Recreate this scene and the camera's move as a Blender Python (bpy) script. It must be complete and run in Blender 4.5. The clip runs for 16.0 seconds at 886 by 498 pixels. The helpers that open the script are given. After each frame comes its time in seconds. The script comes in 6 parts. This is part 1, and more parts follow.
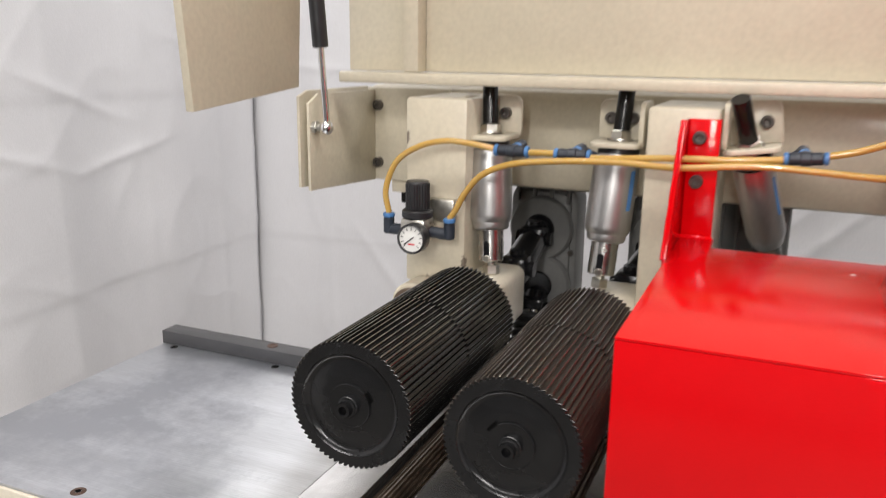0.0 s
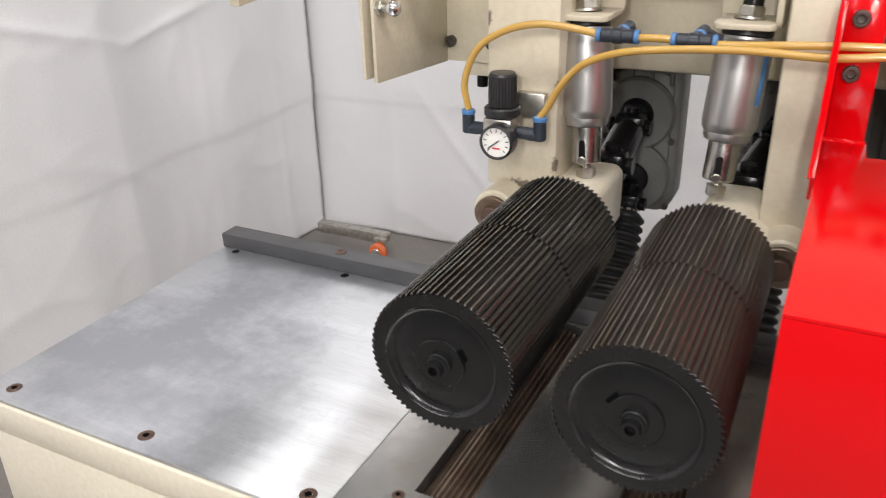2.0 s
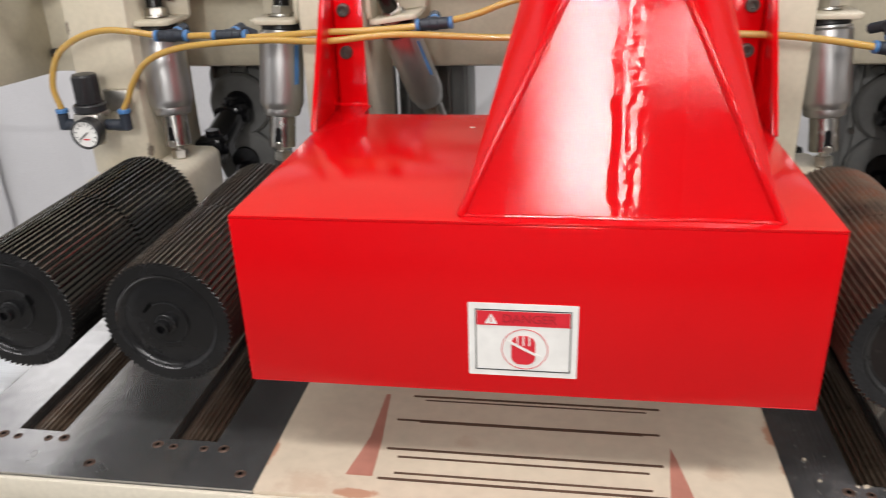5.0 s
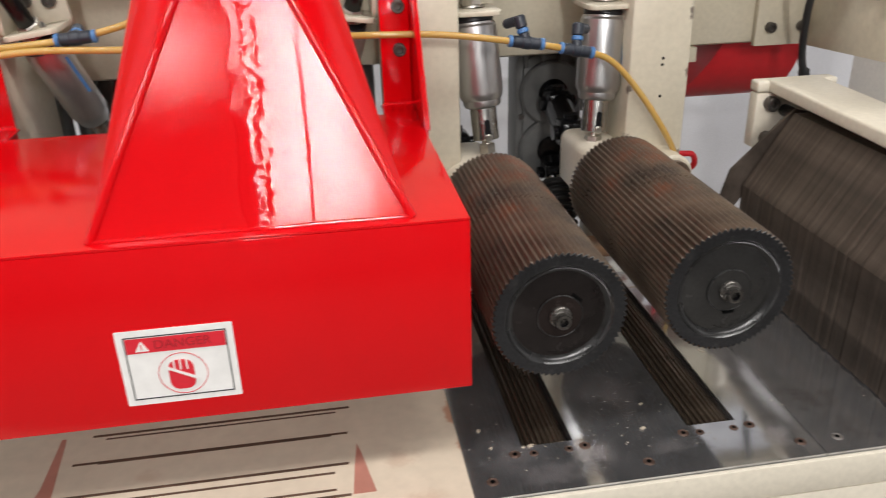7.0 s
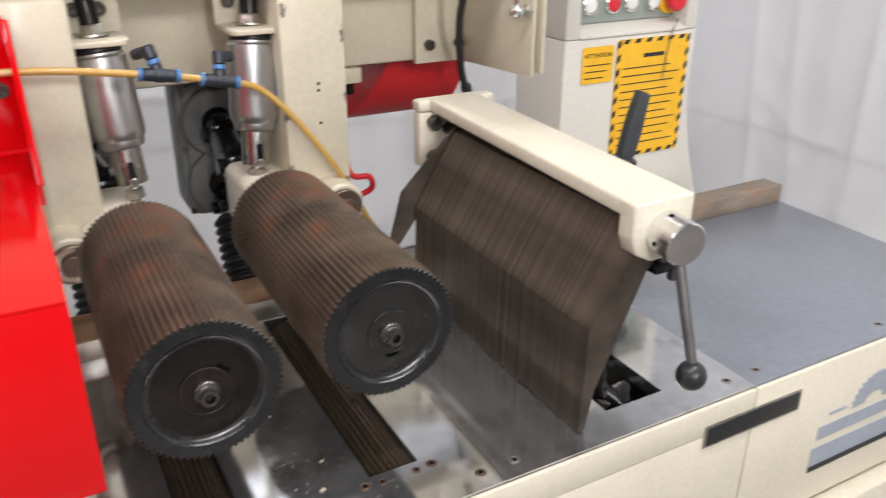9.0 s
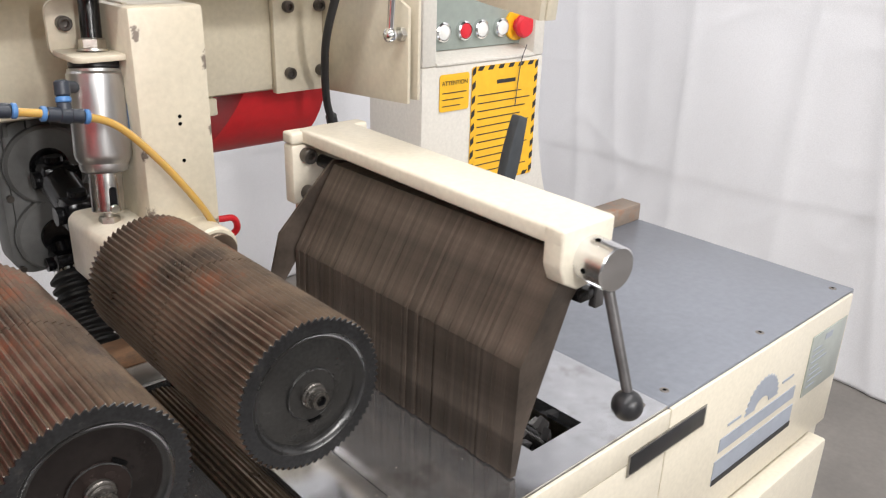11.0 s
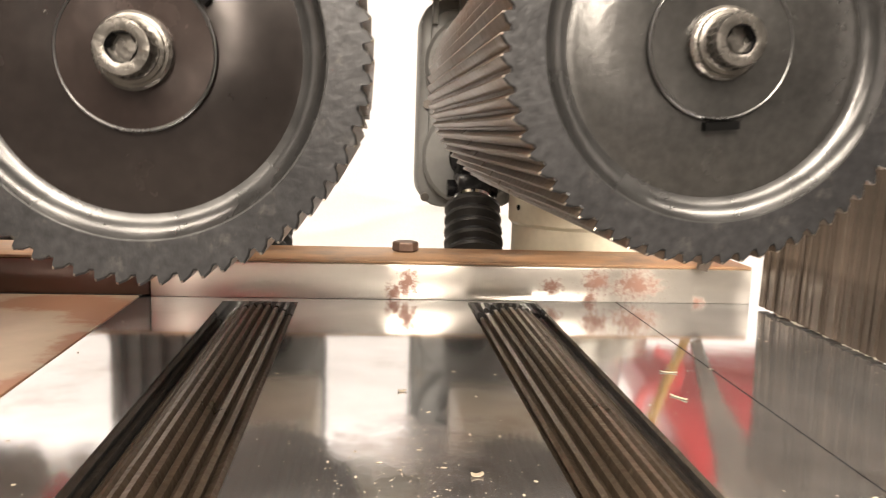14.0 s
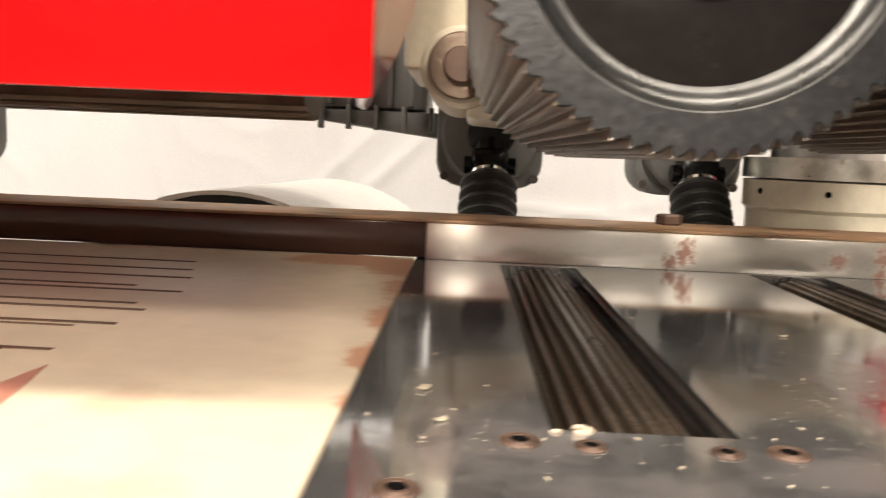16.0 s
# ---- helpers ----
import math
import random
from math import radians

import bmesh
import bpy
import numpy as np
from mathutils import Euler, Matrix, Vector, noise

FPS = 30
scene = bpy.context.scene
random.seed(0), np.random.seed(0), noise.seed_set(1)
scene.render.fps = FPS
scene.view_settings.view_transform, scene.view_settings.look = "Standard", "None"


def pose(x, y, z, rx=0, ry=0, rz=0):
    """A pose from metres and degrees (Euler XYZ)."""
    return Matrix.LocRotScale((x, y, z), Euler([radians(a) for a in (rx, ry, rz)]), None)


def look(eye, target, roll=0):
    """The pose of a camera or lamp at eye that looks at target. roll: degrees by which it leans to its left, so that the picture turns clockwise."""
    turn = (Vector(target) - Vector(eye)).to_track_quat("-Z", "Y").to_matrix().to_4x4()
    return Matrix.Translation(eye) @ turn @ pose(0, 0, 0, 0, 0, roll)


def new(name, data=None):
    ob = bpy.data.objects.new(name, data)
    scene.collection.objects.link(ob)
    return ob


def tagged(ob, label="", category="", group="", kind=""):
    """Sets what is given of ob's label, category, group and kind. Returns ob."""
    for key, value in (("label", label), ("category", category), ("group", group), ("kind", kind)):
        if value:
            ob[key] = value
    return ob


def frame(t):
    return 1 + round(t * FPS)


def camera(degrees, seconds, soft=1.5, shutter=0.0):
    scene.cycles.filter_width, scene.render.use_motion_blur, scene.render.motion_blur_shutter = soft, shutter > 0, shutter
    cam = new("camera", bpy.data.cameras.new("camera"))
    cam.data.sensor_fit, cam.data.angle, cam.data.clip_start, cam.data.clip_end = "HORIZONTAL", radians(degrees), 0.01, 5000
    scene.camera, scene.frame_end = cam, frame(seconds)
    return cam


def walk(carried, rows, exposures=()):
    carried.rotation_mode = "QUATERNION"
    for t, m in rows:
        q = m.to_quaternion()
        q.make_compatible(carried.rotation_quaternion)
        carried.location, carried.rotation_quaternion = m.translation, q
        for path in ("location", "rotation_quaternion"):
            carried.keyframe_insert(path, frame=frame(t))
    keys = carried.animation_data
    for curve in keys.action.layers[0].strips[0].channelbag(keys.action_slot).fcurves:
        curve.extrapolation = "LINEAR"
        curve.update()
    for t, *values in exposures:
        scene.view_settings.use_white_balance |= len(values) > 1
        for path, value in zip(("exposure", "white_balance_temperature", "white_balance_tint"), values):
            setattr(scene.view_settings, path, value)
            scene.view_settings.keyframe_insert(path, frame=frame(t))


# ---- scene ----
# ---- camera and walk ----
cam = camera(57.9, 16.0, soft=1.1, shutter=0.5)
PATH = [
    (0, (-0.1564, -0.6358, 1.3038), (-0.5381, 0.2564, 1.0626), 0.77),
    (0.5, (-0.2455, -0.5088, 1.3417), (-0.6228, 0.3436, 0.9796), -0.21),
    (1, (-0.3079, -0.4558, 1.3378), (-0.7021, 0.3624, 0.9192), -0.87),
    (1.5, (-0.3056, -0.4719, 1.3408), (-0.7154, 0.3318, 0.9093), -1.27),
    (2, (-0.2594, -0.5079, 1.3408), (-0.6754, 0.2970, 0.9177), -1.48),
    (2.5, (-0.2014, -0.5571, 1.3450), (-0.6089, 0.2549, 0.9272), -1.81),
    (3, (-0.1395, -0.5906, 1.3470), (-0.5191, 0.2382, 0.9359), -2.01),
    (3.2, (-0.1179, -0.6011, 1.3456), (-0.4822, 0.2361, 0.9377), -2.08),
    (5.3, (0.0448, -0.6544, 1.3431), (-0.0486, 0.2518, 0.9306), -1.66),
    (5.5, (0.0505, -0.6547, 1.3425), (-0.0084, 0.2539, 0.9290), -1.43),
    (6, (0.0843, -0.6536, 1.3450), (0.0955, 0.2554, 0.9283), -1.71),
    (6.5, (0.1192, -0.6525, 1.3475), (0.1970, 0.2532, 0.9307), -1.86),
    (7, (0.1489, -0.6485, 1.3485), (0.2842, 0.2491, 0.9289), -1.62),
    (7.5, (0.1789, -0.6405, 1.3463), (0.3679, 0.2461, 0.9241), -1.27),
    (8, (0.2075, -0.6277, 1.3422), (0.4527, 0.2423, 0.9144), -0.94),
    (8.5, (0.2376, -0.6091, 1.3471), (0.5724, 0.2316, 0.9214), -0.41),
    (9, (0.2646, -0.5931, 1.3561), (0.7023, 0.2042, 0.9406), 0.19),
    (9.5, (0.2804, -0.5818, 1.3607), (0.8021, 0.1679, 0.9534), 0.55),
    (9.7, (0.2829, -0.5738, 1.3629), (0.8320, 0.1561, 0.9559), 0.63),
    (11.8, (0.2042, -0.4328, 1.2364), (0.8416, 0.2486, 0.8766), 1.61),
    (12, (0.2183, -0.4247, 1.2012), (0.8085, 0.2932, 0.8408), 0.78),
    (12.5, (0.3127, -0.3371, 1.1116), (0.7578, 0.5113, 0.8088), -0.47),
    (13, (0.3981, -0.2701, 1.0238), (0.6438, 0.6642, 0.7811), -1.20),
    (13.5, (0.4234, -0.2415, 0.9671), (0.5674, 0.7233, 0.7589), 0.41),
    (14, (0.4343, -0.2288, 0.9308), (0.5290, 0.7667, 0.7845), 1.90),
    (14.5, (0.4271, -0.2078, 0.9098), (0.4756, 0.7831, 0.7876), 2.49),
    (15, (0.3984, -0.2156, 0.8986), (0.4156, 0.7858, 0.7795), 2.67),
    (15.5, (0.3487, -0.2132, 0.8891), (0.3593, 0.7796, 0.7700), 2.79),
    (16, (0.2981, -0.2172, 0.8803), (0.2747, 0.7754, 0.7616), 2.43),
]
EXPOSURES = [(0.0, -0.12, 6500, 10), (1.0, 0.05, 6500, 10), (2.0, 0.0, 6500, 10), (3.0, -0.05, 6500, 10), (5.5, -0.25, 6400, 10), (6.5, -0.25, 6400, 10), (8.5, -0.1, 6300, 10), (9.5, 0.15, 6300, 10), (12.0, 0.36, 6500, 10), (12.5, 0.80, 6700, 10),
             (13.0, 1.34, 7000, 13), (14.0, 1.52, 7700, 12), (15.0, 1.36, 7750, 11), (16.0, 0.92, 7600, 10)]
walk(cam, [(t, look(eye, target, roll)) for t, eye, target, roll in PATH], EXPOSURES)

# ---- world and lights ----
world = bpy.data.worlds.new("hall")
scene.world = world
world.use_nodes = True
world.node_tree.nodes["Background"].inputs["Color"].default_value = (0.9, 0.95, 1.0, 1)
world.node_tree.nodes["Background"].inputs["Strength"].default_value = 0.08


def tube_light(x, y, z, length, turn, watts, warm=(1.0, 0.965, 0.93)):
    data = bpy.data.lights.new("tube_light", "AREA")
    data.shape, data.size, data.size_y, data.energy, data.color = "RECTANGLE", length, 0.22, watts, warm
    ob = new("tube_light", data)
    ob.matrix_world = pose(x, y, z, 0, 0, turn)
    return tagged(ob, "unseen area lamp added for the light of the hall", "light")


def aimed_lamp(eye, target, length, watts, height=0.22):
    ob = tube_light(0, 0, 0, length, 0, watts)
    ob.data.size_y = height
    ob.matrix_world = look(eye, target)
    return ob


# Unseen lamps, placed to light the machine and set its highlights.
aimed_lamp((-1.2, -3.3, 2.85), (-0.3, 0.2, 0.9), 1.5, 32)
aimed_lamp((1.4, -3.3, 2.85), (0.4, 0.2, 0.9), 1.5, 34)
# Tall narrow lamp, added for the highlight on the red chute.
aimed_lamp((0.18, -3.4, 2.50), (0.1, 0.2, 1.1), 0.20, 66, 1.4)
# Added for the bright streak on the bed plate.
aimed_lamp((1.35, 1.80, 2.75), (0.5, 0.2, 0.8), 1.2, 16)
aimed_lamp((-1.1, -0.5, 3.3), (-1.1, -0.3, 0.0), 1.5, 27)
aimed_lamp((0.2, -0.7, 3.3), (0.2, -0.5, 0.0), 1.5, 20)
# Added to brighten the sheets in the far left corner.
aimed_lamp((-1.4, 1.2, 3.6), (-1.9, 1.95, 1.7), 1.2, 16)
# Low lamp before the sheet, added for the outfeed table's sheen.
aimed_lamp((-1.78, 2.0, 2.08), (-0.68, 0.25, 0.8), 0.8, 3.0, 0.6)
aimed_lamp((1.5, -0.5, 3.3), (1.5, -0.3, 0.0), 1.5, 29)

T = 0.8  # table top


# ---- materials ----
def material(name, color, rough=0.5, metal=0.0, vary=0.12, scale=8.0, bump=0.0, bump_scale=60.0, stretch=(1, 1, 1), stain=None, coat=0.0, random_tint=0.0, fine=0.05, spec=0.5):
    """A plain surface with large stains, fine grain, gloss variation and light relief."""
    m = bpy.data.materials.new(name)
    m.use_nodes = True
    nt = m.node_tree
    n, l = nt.nodes, nt.links
    b = n["Principled BSDF"]
    b.inputs["Metallic"].default_value = metal
    b.inputs["Specular IOR Level"].default_value = spec
    b.inputs["Coat Weight"].default_value = coat
    b.inputs["Coat Roughness"].default_value = 0.12
    co = n.new("ShaderNodeTexCoord")
    mp = n.new("ShaderNodeMapping")
    mp.inputs["Scale"].default_value = stretch
    l.new(co.outputs["Object"], mp.inputs["Vector"])
    big = n.new("ShaderNodeTexNoise")
    big.inputs["Scale"].default_value, big.inputs["Detail"].default_value, big.inputs["Roughness"].default_value = scale, 5, 0.6
    small = n.new("ShaderNodeTexNoise")
    small.inputs["Scale"].default_value, small.inputs["Detail"].default_value = bump_scale, 4
    l.new(mp.outputs["Vector"], big.inputs["Vector"])
    l.new(mp.outputs["Vector"], small.inputs["Vector"])
    ramp = n.new("ShaderNodeMapRange")
    ramp.inputs["From Min"].default_value, ramp.inputs["From Max"].default_value = 0.3, 0.7
    ramp.inputs["To Min"].default_value, ramp.inputs["To Max"].default_value = 1 - vary, 1 + vary
    l.new(big.outputs["Fac"], ramp.inputs["Value"])
    ramp2 = n.new("ShaderNodeMapRange")
    ramp2.inputs["From Min"].default_value, ramp2.inputs["From Max"].default_value = 0.3, 0.7
    ramp2.inputs["To Min"].default_value, ramp2.inputs["To Max"].default_value = 1 - fine, 1 + fine
    l.new(small.outputs["Fac"], ramp2.inputs["Value"])
    mul = n.new("ShaderNodeMath")
    mul.operation = "MULTIPLY"
    l.new(ramp.outputs["Result"], mul.inputs[0])
    l.new(ramp2.outputs["Result"], mul.inputs[1])
    last = mul
    if random_tint:
        info = n.new("ShaderNodeObjectInfo")
        r3 = n.new("ShaderNodeMapRange")
        r3.inputs["To Min"].default_value, r3.inputs["To Max"].default_value = 1 - random_tint, 1 + random_tint
        l.new(info.outputs["Random"], r3.inputs["Value"])
        m2 = n.new("ShaderNodeMath")
        m2.operation = "MULTIPLY"
        l.new(mul.outputs["Value"], m2.inputs[0])
        l.new(r3.outputs["Result"], m2.inputs[1])
        last = m2
    tint = n.new("ShaderNodeVectorMath")
    tint.operation = "SCALE"
    tint.inputs[0].default_value = color
    l.new(last.outputs["Value"], tint.inputs["Scale"])
    out = tint.outputs["Vector"]
    if stain:
        scol, low, high, sscale = stain
        sn = n.new("ShaderNodeTexNoise")
        sn.inputs["Scale"].default_value, sn.inputs["Detail"].default_value, sn.inputs["Roughness"].default_value = sscale, 8, 0.7
        l.new(co.outputs["Object"], sn.inputs["Vector"])
        sr = n.new("ShaderNodeMapRange")
        sr.inputs["From Min"].default_value, sr.inputs["From Max"].default_value = low, high
        l.new(sn.outputs["Fac"], sr.inputs["Value"])
        mix = n.new("ShaderNodeMix")
        mix.data_type = "RGBA"
        l.new(sr.outputs["Result"], mix.inputs["Factor"])
        l.new(out, mix.inputs["A"])
        mix.inputs["B"].default_value = (*scol, 1)
        out = mix.outputs["Result"]
    l.new(out, b.inputs["Base Color"])
    rr = n.new("ShaderNodeMapRange")
    rr.inputs["From Min"].default_value, rr.inputs["From Max"].default_value = 0.25, 0.75
    rr.inputs["To Min"].default_value, rr.inputs["To Max"].default_value = max(0.03, rough * 0.75), min(1.0, rough * 1.25)
    l.new(big.outputs["Fac"], rr.inputs["Value"])
    l.new(rr.outputs["Result"], b.inputs["Roughness"])
    if bump:
        bp = n.new("ShaderNodeBump")
        bp.inputs["Strength"].default_value, bp.inputs["Distance"].default_value = bump, 0.002
        l.new(small.outputs["Fac"], bp.inputs["Height"])
        l.new(bp.outputs["Normal"], b.inputs["Normal"])
    return m


CREAM = material("cream_paint", (0.69, 0.635, 0.52), 0.38, vary=0.05, scale=5, bump=0.12, bump_scale=140, stain=((0.45, 0.38, 0.27), 0.70, 0.86, 9), coat=0.15)
# Cream with shade put into the colour: beam and lid plain, columns also chipped.
CREAM_SHADED = material("shaded_cream_paint", (0.58, 0.525, 0.41), 0.42, vary=0.06, scale=6, bump=0.12, bump_scale=140, stain=((0.40, 0.33, 0.22), 0.70, 0.86, 9), coat=0.1)
CREAM_WORN_SHADED = material("worn_shaded_cream_paint", (0.58, 0.525, 0.41), 0.42, vary=0.07, scale=9, bump=0.15, bump_scale=120, stain=((0.14, 0.11, 0.08), 0.72, 0.78, 26), coat=0.1)
RED = material("red_gloss_paint", (0.64, 0.002, 0.005), 0.062, vary=0.04, scale=4, bump=0.07, bump_scale=420, coat=0.0, fine=0.02, spec=0.36)
RED_SIDE = material("smooth_red_paint", (0.64, 0.002, 0.005), 0.03, vary=0.04, scale=4, bump=0.02, bump_scale=300, fine=0.02, spec=0.2)
RED_DULL = material("red_paint", (0.55, 0.012, 0.02), 0.4, vary=0.08, scale=10, bump=0.05)
BLACK_STEEL = material("blackened_steel", (0.016, 0.0155, 0.015), 0.19, 0.5, vary=0.3, scale=14, bump=0.2, bump_scale=160, stain=((0.10, 0.06, 0.035), 0.68, 0.88, 30))
RUST_STEEL = material("worn_brown_steel", (0.128, 0.092, 0.067), 0.34, 0.55, vary=0.5, scale=16, bump=0.25, bump_scale=140, stain=((0.20, 0.075, 0.036), 0.62, 0.74, 24))
BLACK_FACE = material("black_painted_disc", (0.011, 0.0112, 0.012), 0.26, 0.2, vary=0.25, scale=16, bump=0.1, bump_scale=160)
BROWN_STEEL = material("black_brown_steel", (0.032, 0.026, 0.022), 0.38, 0.4, vary=0.35, scale=16, bump=0.2, bump_scale=150, stain=((0.10, 0.06, 0.038), 0.58, 0.78, 26))
SCREW = material("rust_brown_screw", (0.115, 0.072, 0.055), 0.5, 0.5, vary=0.3, scale=60)
FACE_STEEL = material("dark_turned_steel", (0.023, 0.023, 0.0243), 0.34, 0.45, vary=0.25, scale=22, bump=0.09, bump_scale=320, stain=((0.07, 0.066, 0.062), 0.58, 0.74, 120), fine=0.35)
DISC_STEEL = material("brown_black_turned_steel", (0.021, 0.0172, 0.0162), 0.24, 0.5, vary=0.35, scale=18, bump=0.02, bump_scale=220, stain=((0.32, 0.30, 0.28), 0.70, 0.74, 240), fine=0.15, spec=0.3)
# The brown of reflected surroundings put into the hub flange's colour.
HUB_REFLECTION_BROWN = material("reflection_brown_turned_steel", (0.024, 0.0172, 0.0155), 0.24, 0.5, vary=0.3, scale=40, bump=0.03, bump_scale=220, stain=((0.32, 0.28, 0.24), 0.70, 0.74, 260), fine=0.15, spec=0.3)
GREY_DISC = material("grey_black_turned_steel", (0.037, 0.036, 0.0345), 0.24, 0.5, vary=0.25, scale=18, bump=0.06, bump_scale=320, stain=((0.14, 0.138, 0.132), 0.66, 0.74, 170), fine=0.2)
GROUND_STEEL = material("ground_steel_table", (0.65, 0.67, 0.705), 0.34, 0.92, vary=0.17, scale=3.2, bump=0.1, bump_scale=110, stretch=(0.25, 4.0, 1), stain=((0.47, 0.49, 0.53), 0.47, 0.60, 3.6), fine=0.06)
DARK_PLATE = material("polished_dark_steel_plate", (0.58, 0.59, 0.61), 0.09, 0.92, vary=0.10, scale=6, bump=0.03, bump_scale=40, stain=((0.30, 0.27, 0.25), 0.55, 0.80, 16), fine=0.10)
SOFT_PLATE = material("satin_steel_plate", (0.46, 0.46, 0.465), 0.25, 0.9, vary=0.14, scale=7, bump=0.05, bump_scale=60, stain=((0.26, 0.25, 0.24), 0.55, 0.80, 14), fine=0.1)
GREY_PLATE = material("painted_grey_steel_table", (0.23, 0.245, 0.28), 0.36, 0.3, vary=0.1, scale=5, bump=0.06, bump_scale=80)
BOARD = material("worn_laminate_wear_board", (0.58, 0.485, 0.375), 0.5, vary=0.07, scale=7, bump=0.05, stain=((0.50, 0.24, 0.17), 0.68, 0.76, 7))
FENCE_DARK = material("dark_steel_bar", (0.10, 0.10, 0.105), 0.42, 0.55, vary=0.2, scale=18, bump=0.1, stretch=(0.3, 1, 1))
FENCE_BROWN = material("oiled_brown_bar", (0.10, 0.052, 0.04), 0.2, 0.2, vary=0.25, scale=12, bump=0.1, stretch=(0.2, 1, 1))
FENCE_STEEL = material("bright_steel_bar", (0.70, 0.66, 0.60), 0.33, 0.9, vary=0.2, scale=14, bump=0.08, stretch=(0.3, 1, 1))
WOODY = material("rusty_bar", (0.42, 0.25, 0.145), 0.55, 0.3, vary=0.35, scale=22, bump=0.2, stretch=(0.3, 1, 1), stain=((0.16, 0.13, 0.11), 0.5, 0.7, 18))
ALU = material("brushed_aluminium", (0.54, 0.535, 0.53), 0.35, 0.92, vary=0.06, scale=12, bump=0.05, bump_scale=180, stretch=(1, 1, 0.1))
CHROME = material("chromed_steel", (0.78, 0.78, 0.78), 0.12, 1.0, vary=0.05, scale=30)
FORK_STEEL = material("worn_bright_steel", (0.46, 0.45, 0.43), 0.24, 0.95, vary=0.25, scale=50, bump=0.1, bump_scale=150)
ZINC = material("zinc_plated_steel", (0.55, 0.53, 0.48), 0.34, 1.0, vary=0.2, scale=60, stain=((0.25, 0.14, 0.07), 0.62, 0.75, 90))
BLACK_PLASTIC = material("black_plastic", (0.018, 0.018, 0.02), 0.38, vary=0.15, scale=30, bump=0.05)
BLACK_RUBBER_SHADE = material("black_rubber_and_pipe_shade", (0.02, 0.02, 0.021), 0.5, vary=0.15, scale=30)
# Oily black of the drive; also the shade in sockets and sleeve slots.
BLACK_OILY_SHADE = material("oily_black_paint_and_shade", (0.006, 0.006, 0.007), 0.2, vary=0.2, scale=20, spec=0.3)
GREY_CAST = material("grey_cast_aluminium", (0.145, 0.145, 0.141), 0.5, 0.2, vary=0.14, scale=12, bump=0.2, bump_scale=120)
BLUE_PLASTIC = material("blue_plastic_ring", (0.07, 0.19, 0.42), 0.4, vary=0.08, scale=40)
FITTING = material("dark_blue_grey_plastic", (0.022, 0.028, 0.040), 0.4, vary=0.12, scale=40)
WHITE = material("white_print", (0.82, 0.81, 0.78), 0.4, vary=0.03, scale=20)
PRINT_RED = material("red_print", (0.66, 0.02, 0.035), 0.4, vary=0.03, scale=20)
PRINT_BLACK = material("black_print", (0.02, 0.02, 0.022), 0.45, vary=0.05, scale=20)
YELLOW = material("yellow_notice_film", (0.90, 0.50, 0.02), 0.42, vary=0.03, scale=8)
GREY_PRINT = material("grey_print", (0.33, 0.36, 0.42), 0.45, vary=0.05, scale=12)
PANEL_GREEN = material("grey_green_panel", (0.30, 0.34, 0.31), 0.45, vary=0.05, scale=12)
SHEET = material("white_fabric_sheet", (0.75, 0.75, 0.775), 0.85, vary=0.03, scale=2.5, bump=0.1, bump_scale=300)
DUSTY_FLUTE = material("dusty_fluted_steel", (0.092, 0.069, 0.050), 0.32, 0.6, vary=0.35, scale=14, bump=0.3, bump_scale=220, stain=((0.30, 0.25, 0.19), 0.60, 0.72, 90), fine=0.2)
BOLT_STEEL = material("brown_grey_bolt_steel", (0.10, 0.088, 0.078), 0.4, 0.6, vary=0.3, scale=80)
CABINET = material("white_cream_paint", (0.68, 0.65, 0.59), 0.4, vary=0.04, scale=4, bump=0.05, bump_scale=140)
OLD_BAR = material("mottled_grey_brown_bar", (0.27, 0.215, 0.17), 0.55, 0.3, vary=0.35, scale=26, bump=0.2, stretch=(0.4, 1, 1), stain=((0.36, 0.17, 0.09), 0.55, 0.7, 20))
PALE_SCREW = material("worn_grey_screw", (0.22, 0.20, 0.185), 0.45, 0.6, vary=0.3, scale=60)
WORN_EDGE = material("bright_worn_tooth_edge", (0.15, 0.118, 0.096), 0.45, 0.6, vary=0.4, scale=40, bump=0.1)
# Worn tips and oily edges, brightened to carry glints in their colour.
TIP_STEEL = material("worn_glint_tooth_tip", (0.36, 0.32, 0.27), 0.32, 0.95, vary=0.3, scale=90)
OILY_GLINT_EDGE = material("oily_worn_glint_edge", (0.34, 0.335, 0.33), 0.17, 0.9, vary=0.4, scale=40, bump=0.1)
HUB_STEEL = material("dark_knurled_steel", (0.12, 0.112, 0.102), 0.27, 0.85, vary=0.6, scale=70, bump=0.12, bump_scale=500)
RING_STEEL = material("bright_turned_ring", (0.062, 0.0615, 0.061), 0.27, 0.8, vary=0.3, scale=30, bump=0.08, bump_scale=120)
FLOOR = material("dusty_concrete_floor", (0.20, 0.185, 0.17), 0.6, vary=0.2, scale=3, bump=0.15, bump_scale=60)
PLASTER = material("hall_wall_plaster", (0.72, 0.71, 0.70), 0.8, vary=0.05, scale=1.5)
# Grey chosen for a dim hall in the reflections, not for its plaster.
DIMMED_PLASTER = material("dimmed_hall_wall_plaster", (0.42, 0.42, 0.43), 0.8, vary=0.08, scale=1.5)
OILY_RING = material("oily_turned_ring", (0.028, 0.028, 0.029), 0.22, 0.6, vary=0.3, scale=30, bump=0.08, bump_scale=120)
CEILING = material("dimmed_hall_ceiling_paint", (0.32, 0.32, 0.33), 0.8, vary=0.05, scale=1.5)
# Black for the shade in slots, sockets and holes; the key is black itself.
HOLE_SHADE_BLACK = material("cavity_shade_black", (0.004, 0.004, 0.004), 0.9, vary=0.2, scale=20, spec=0.02)
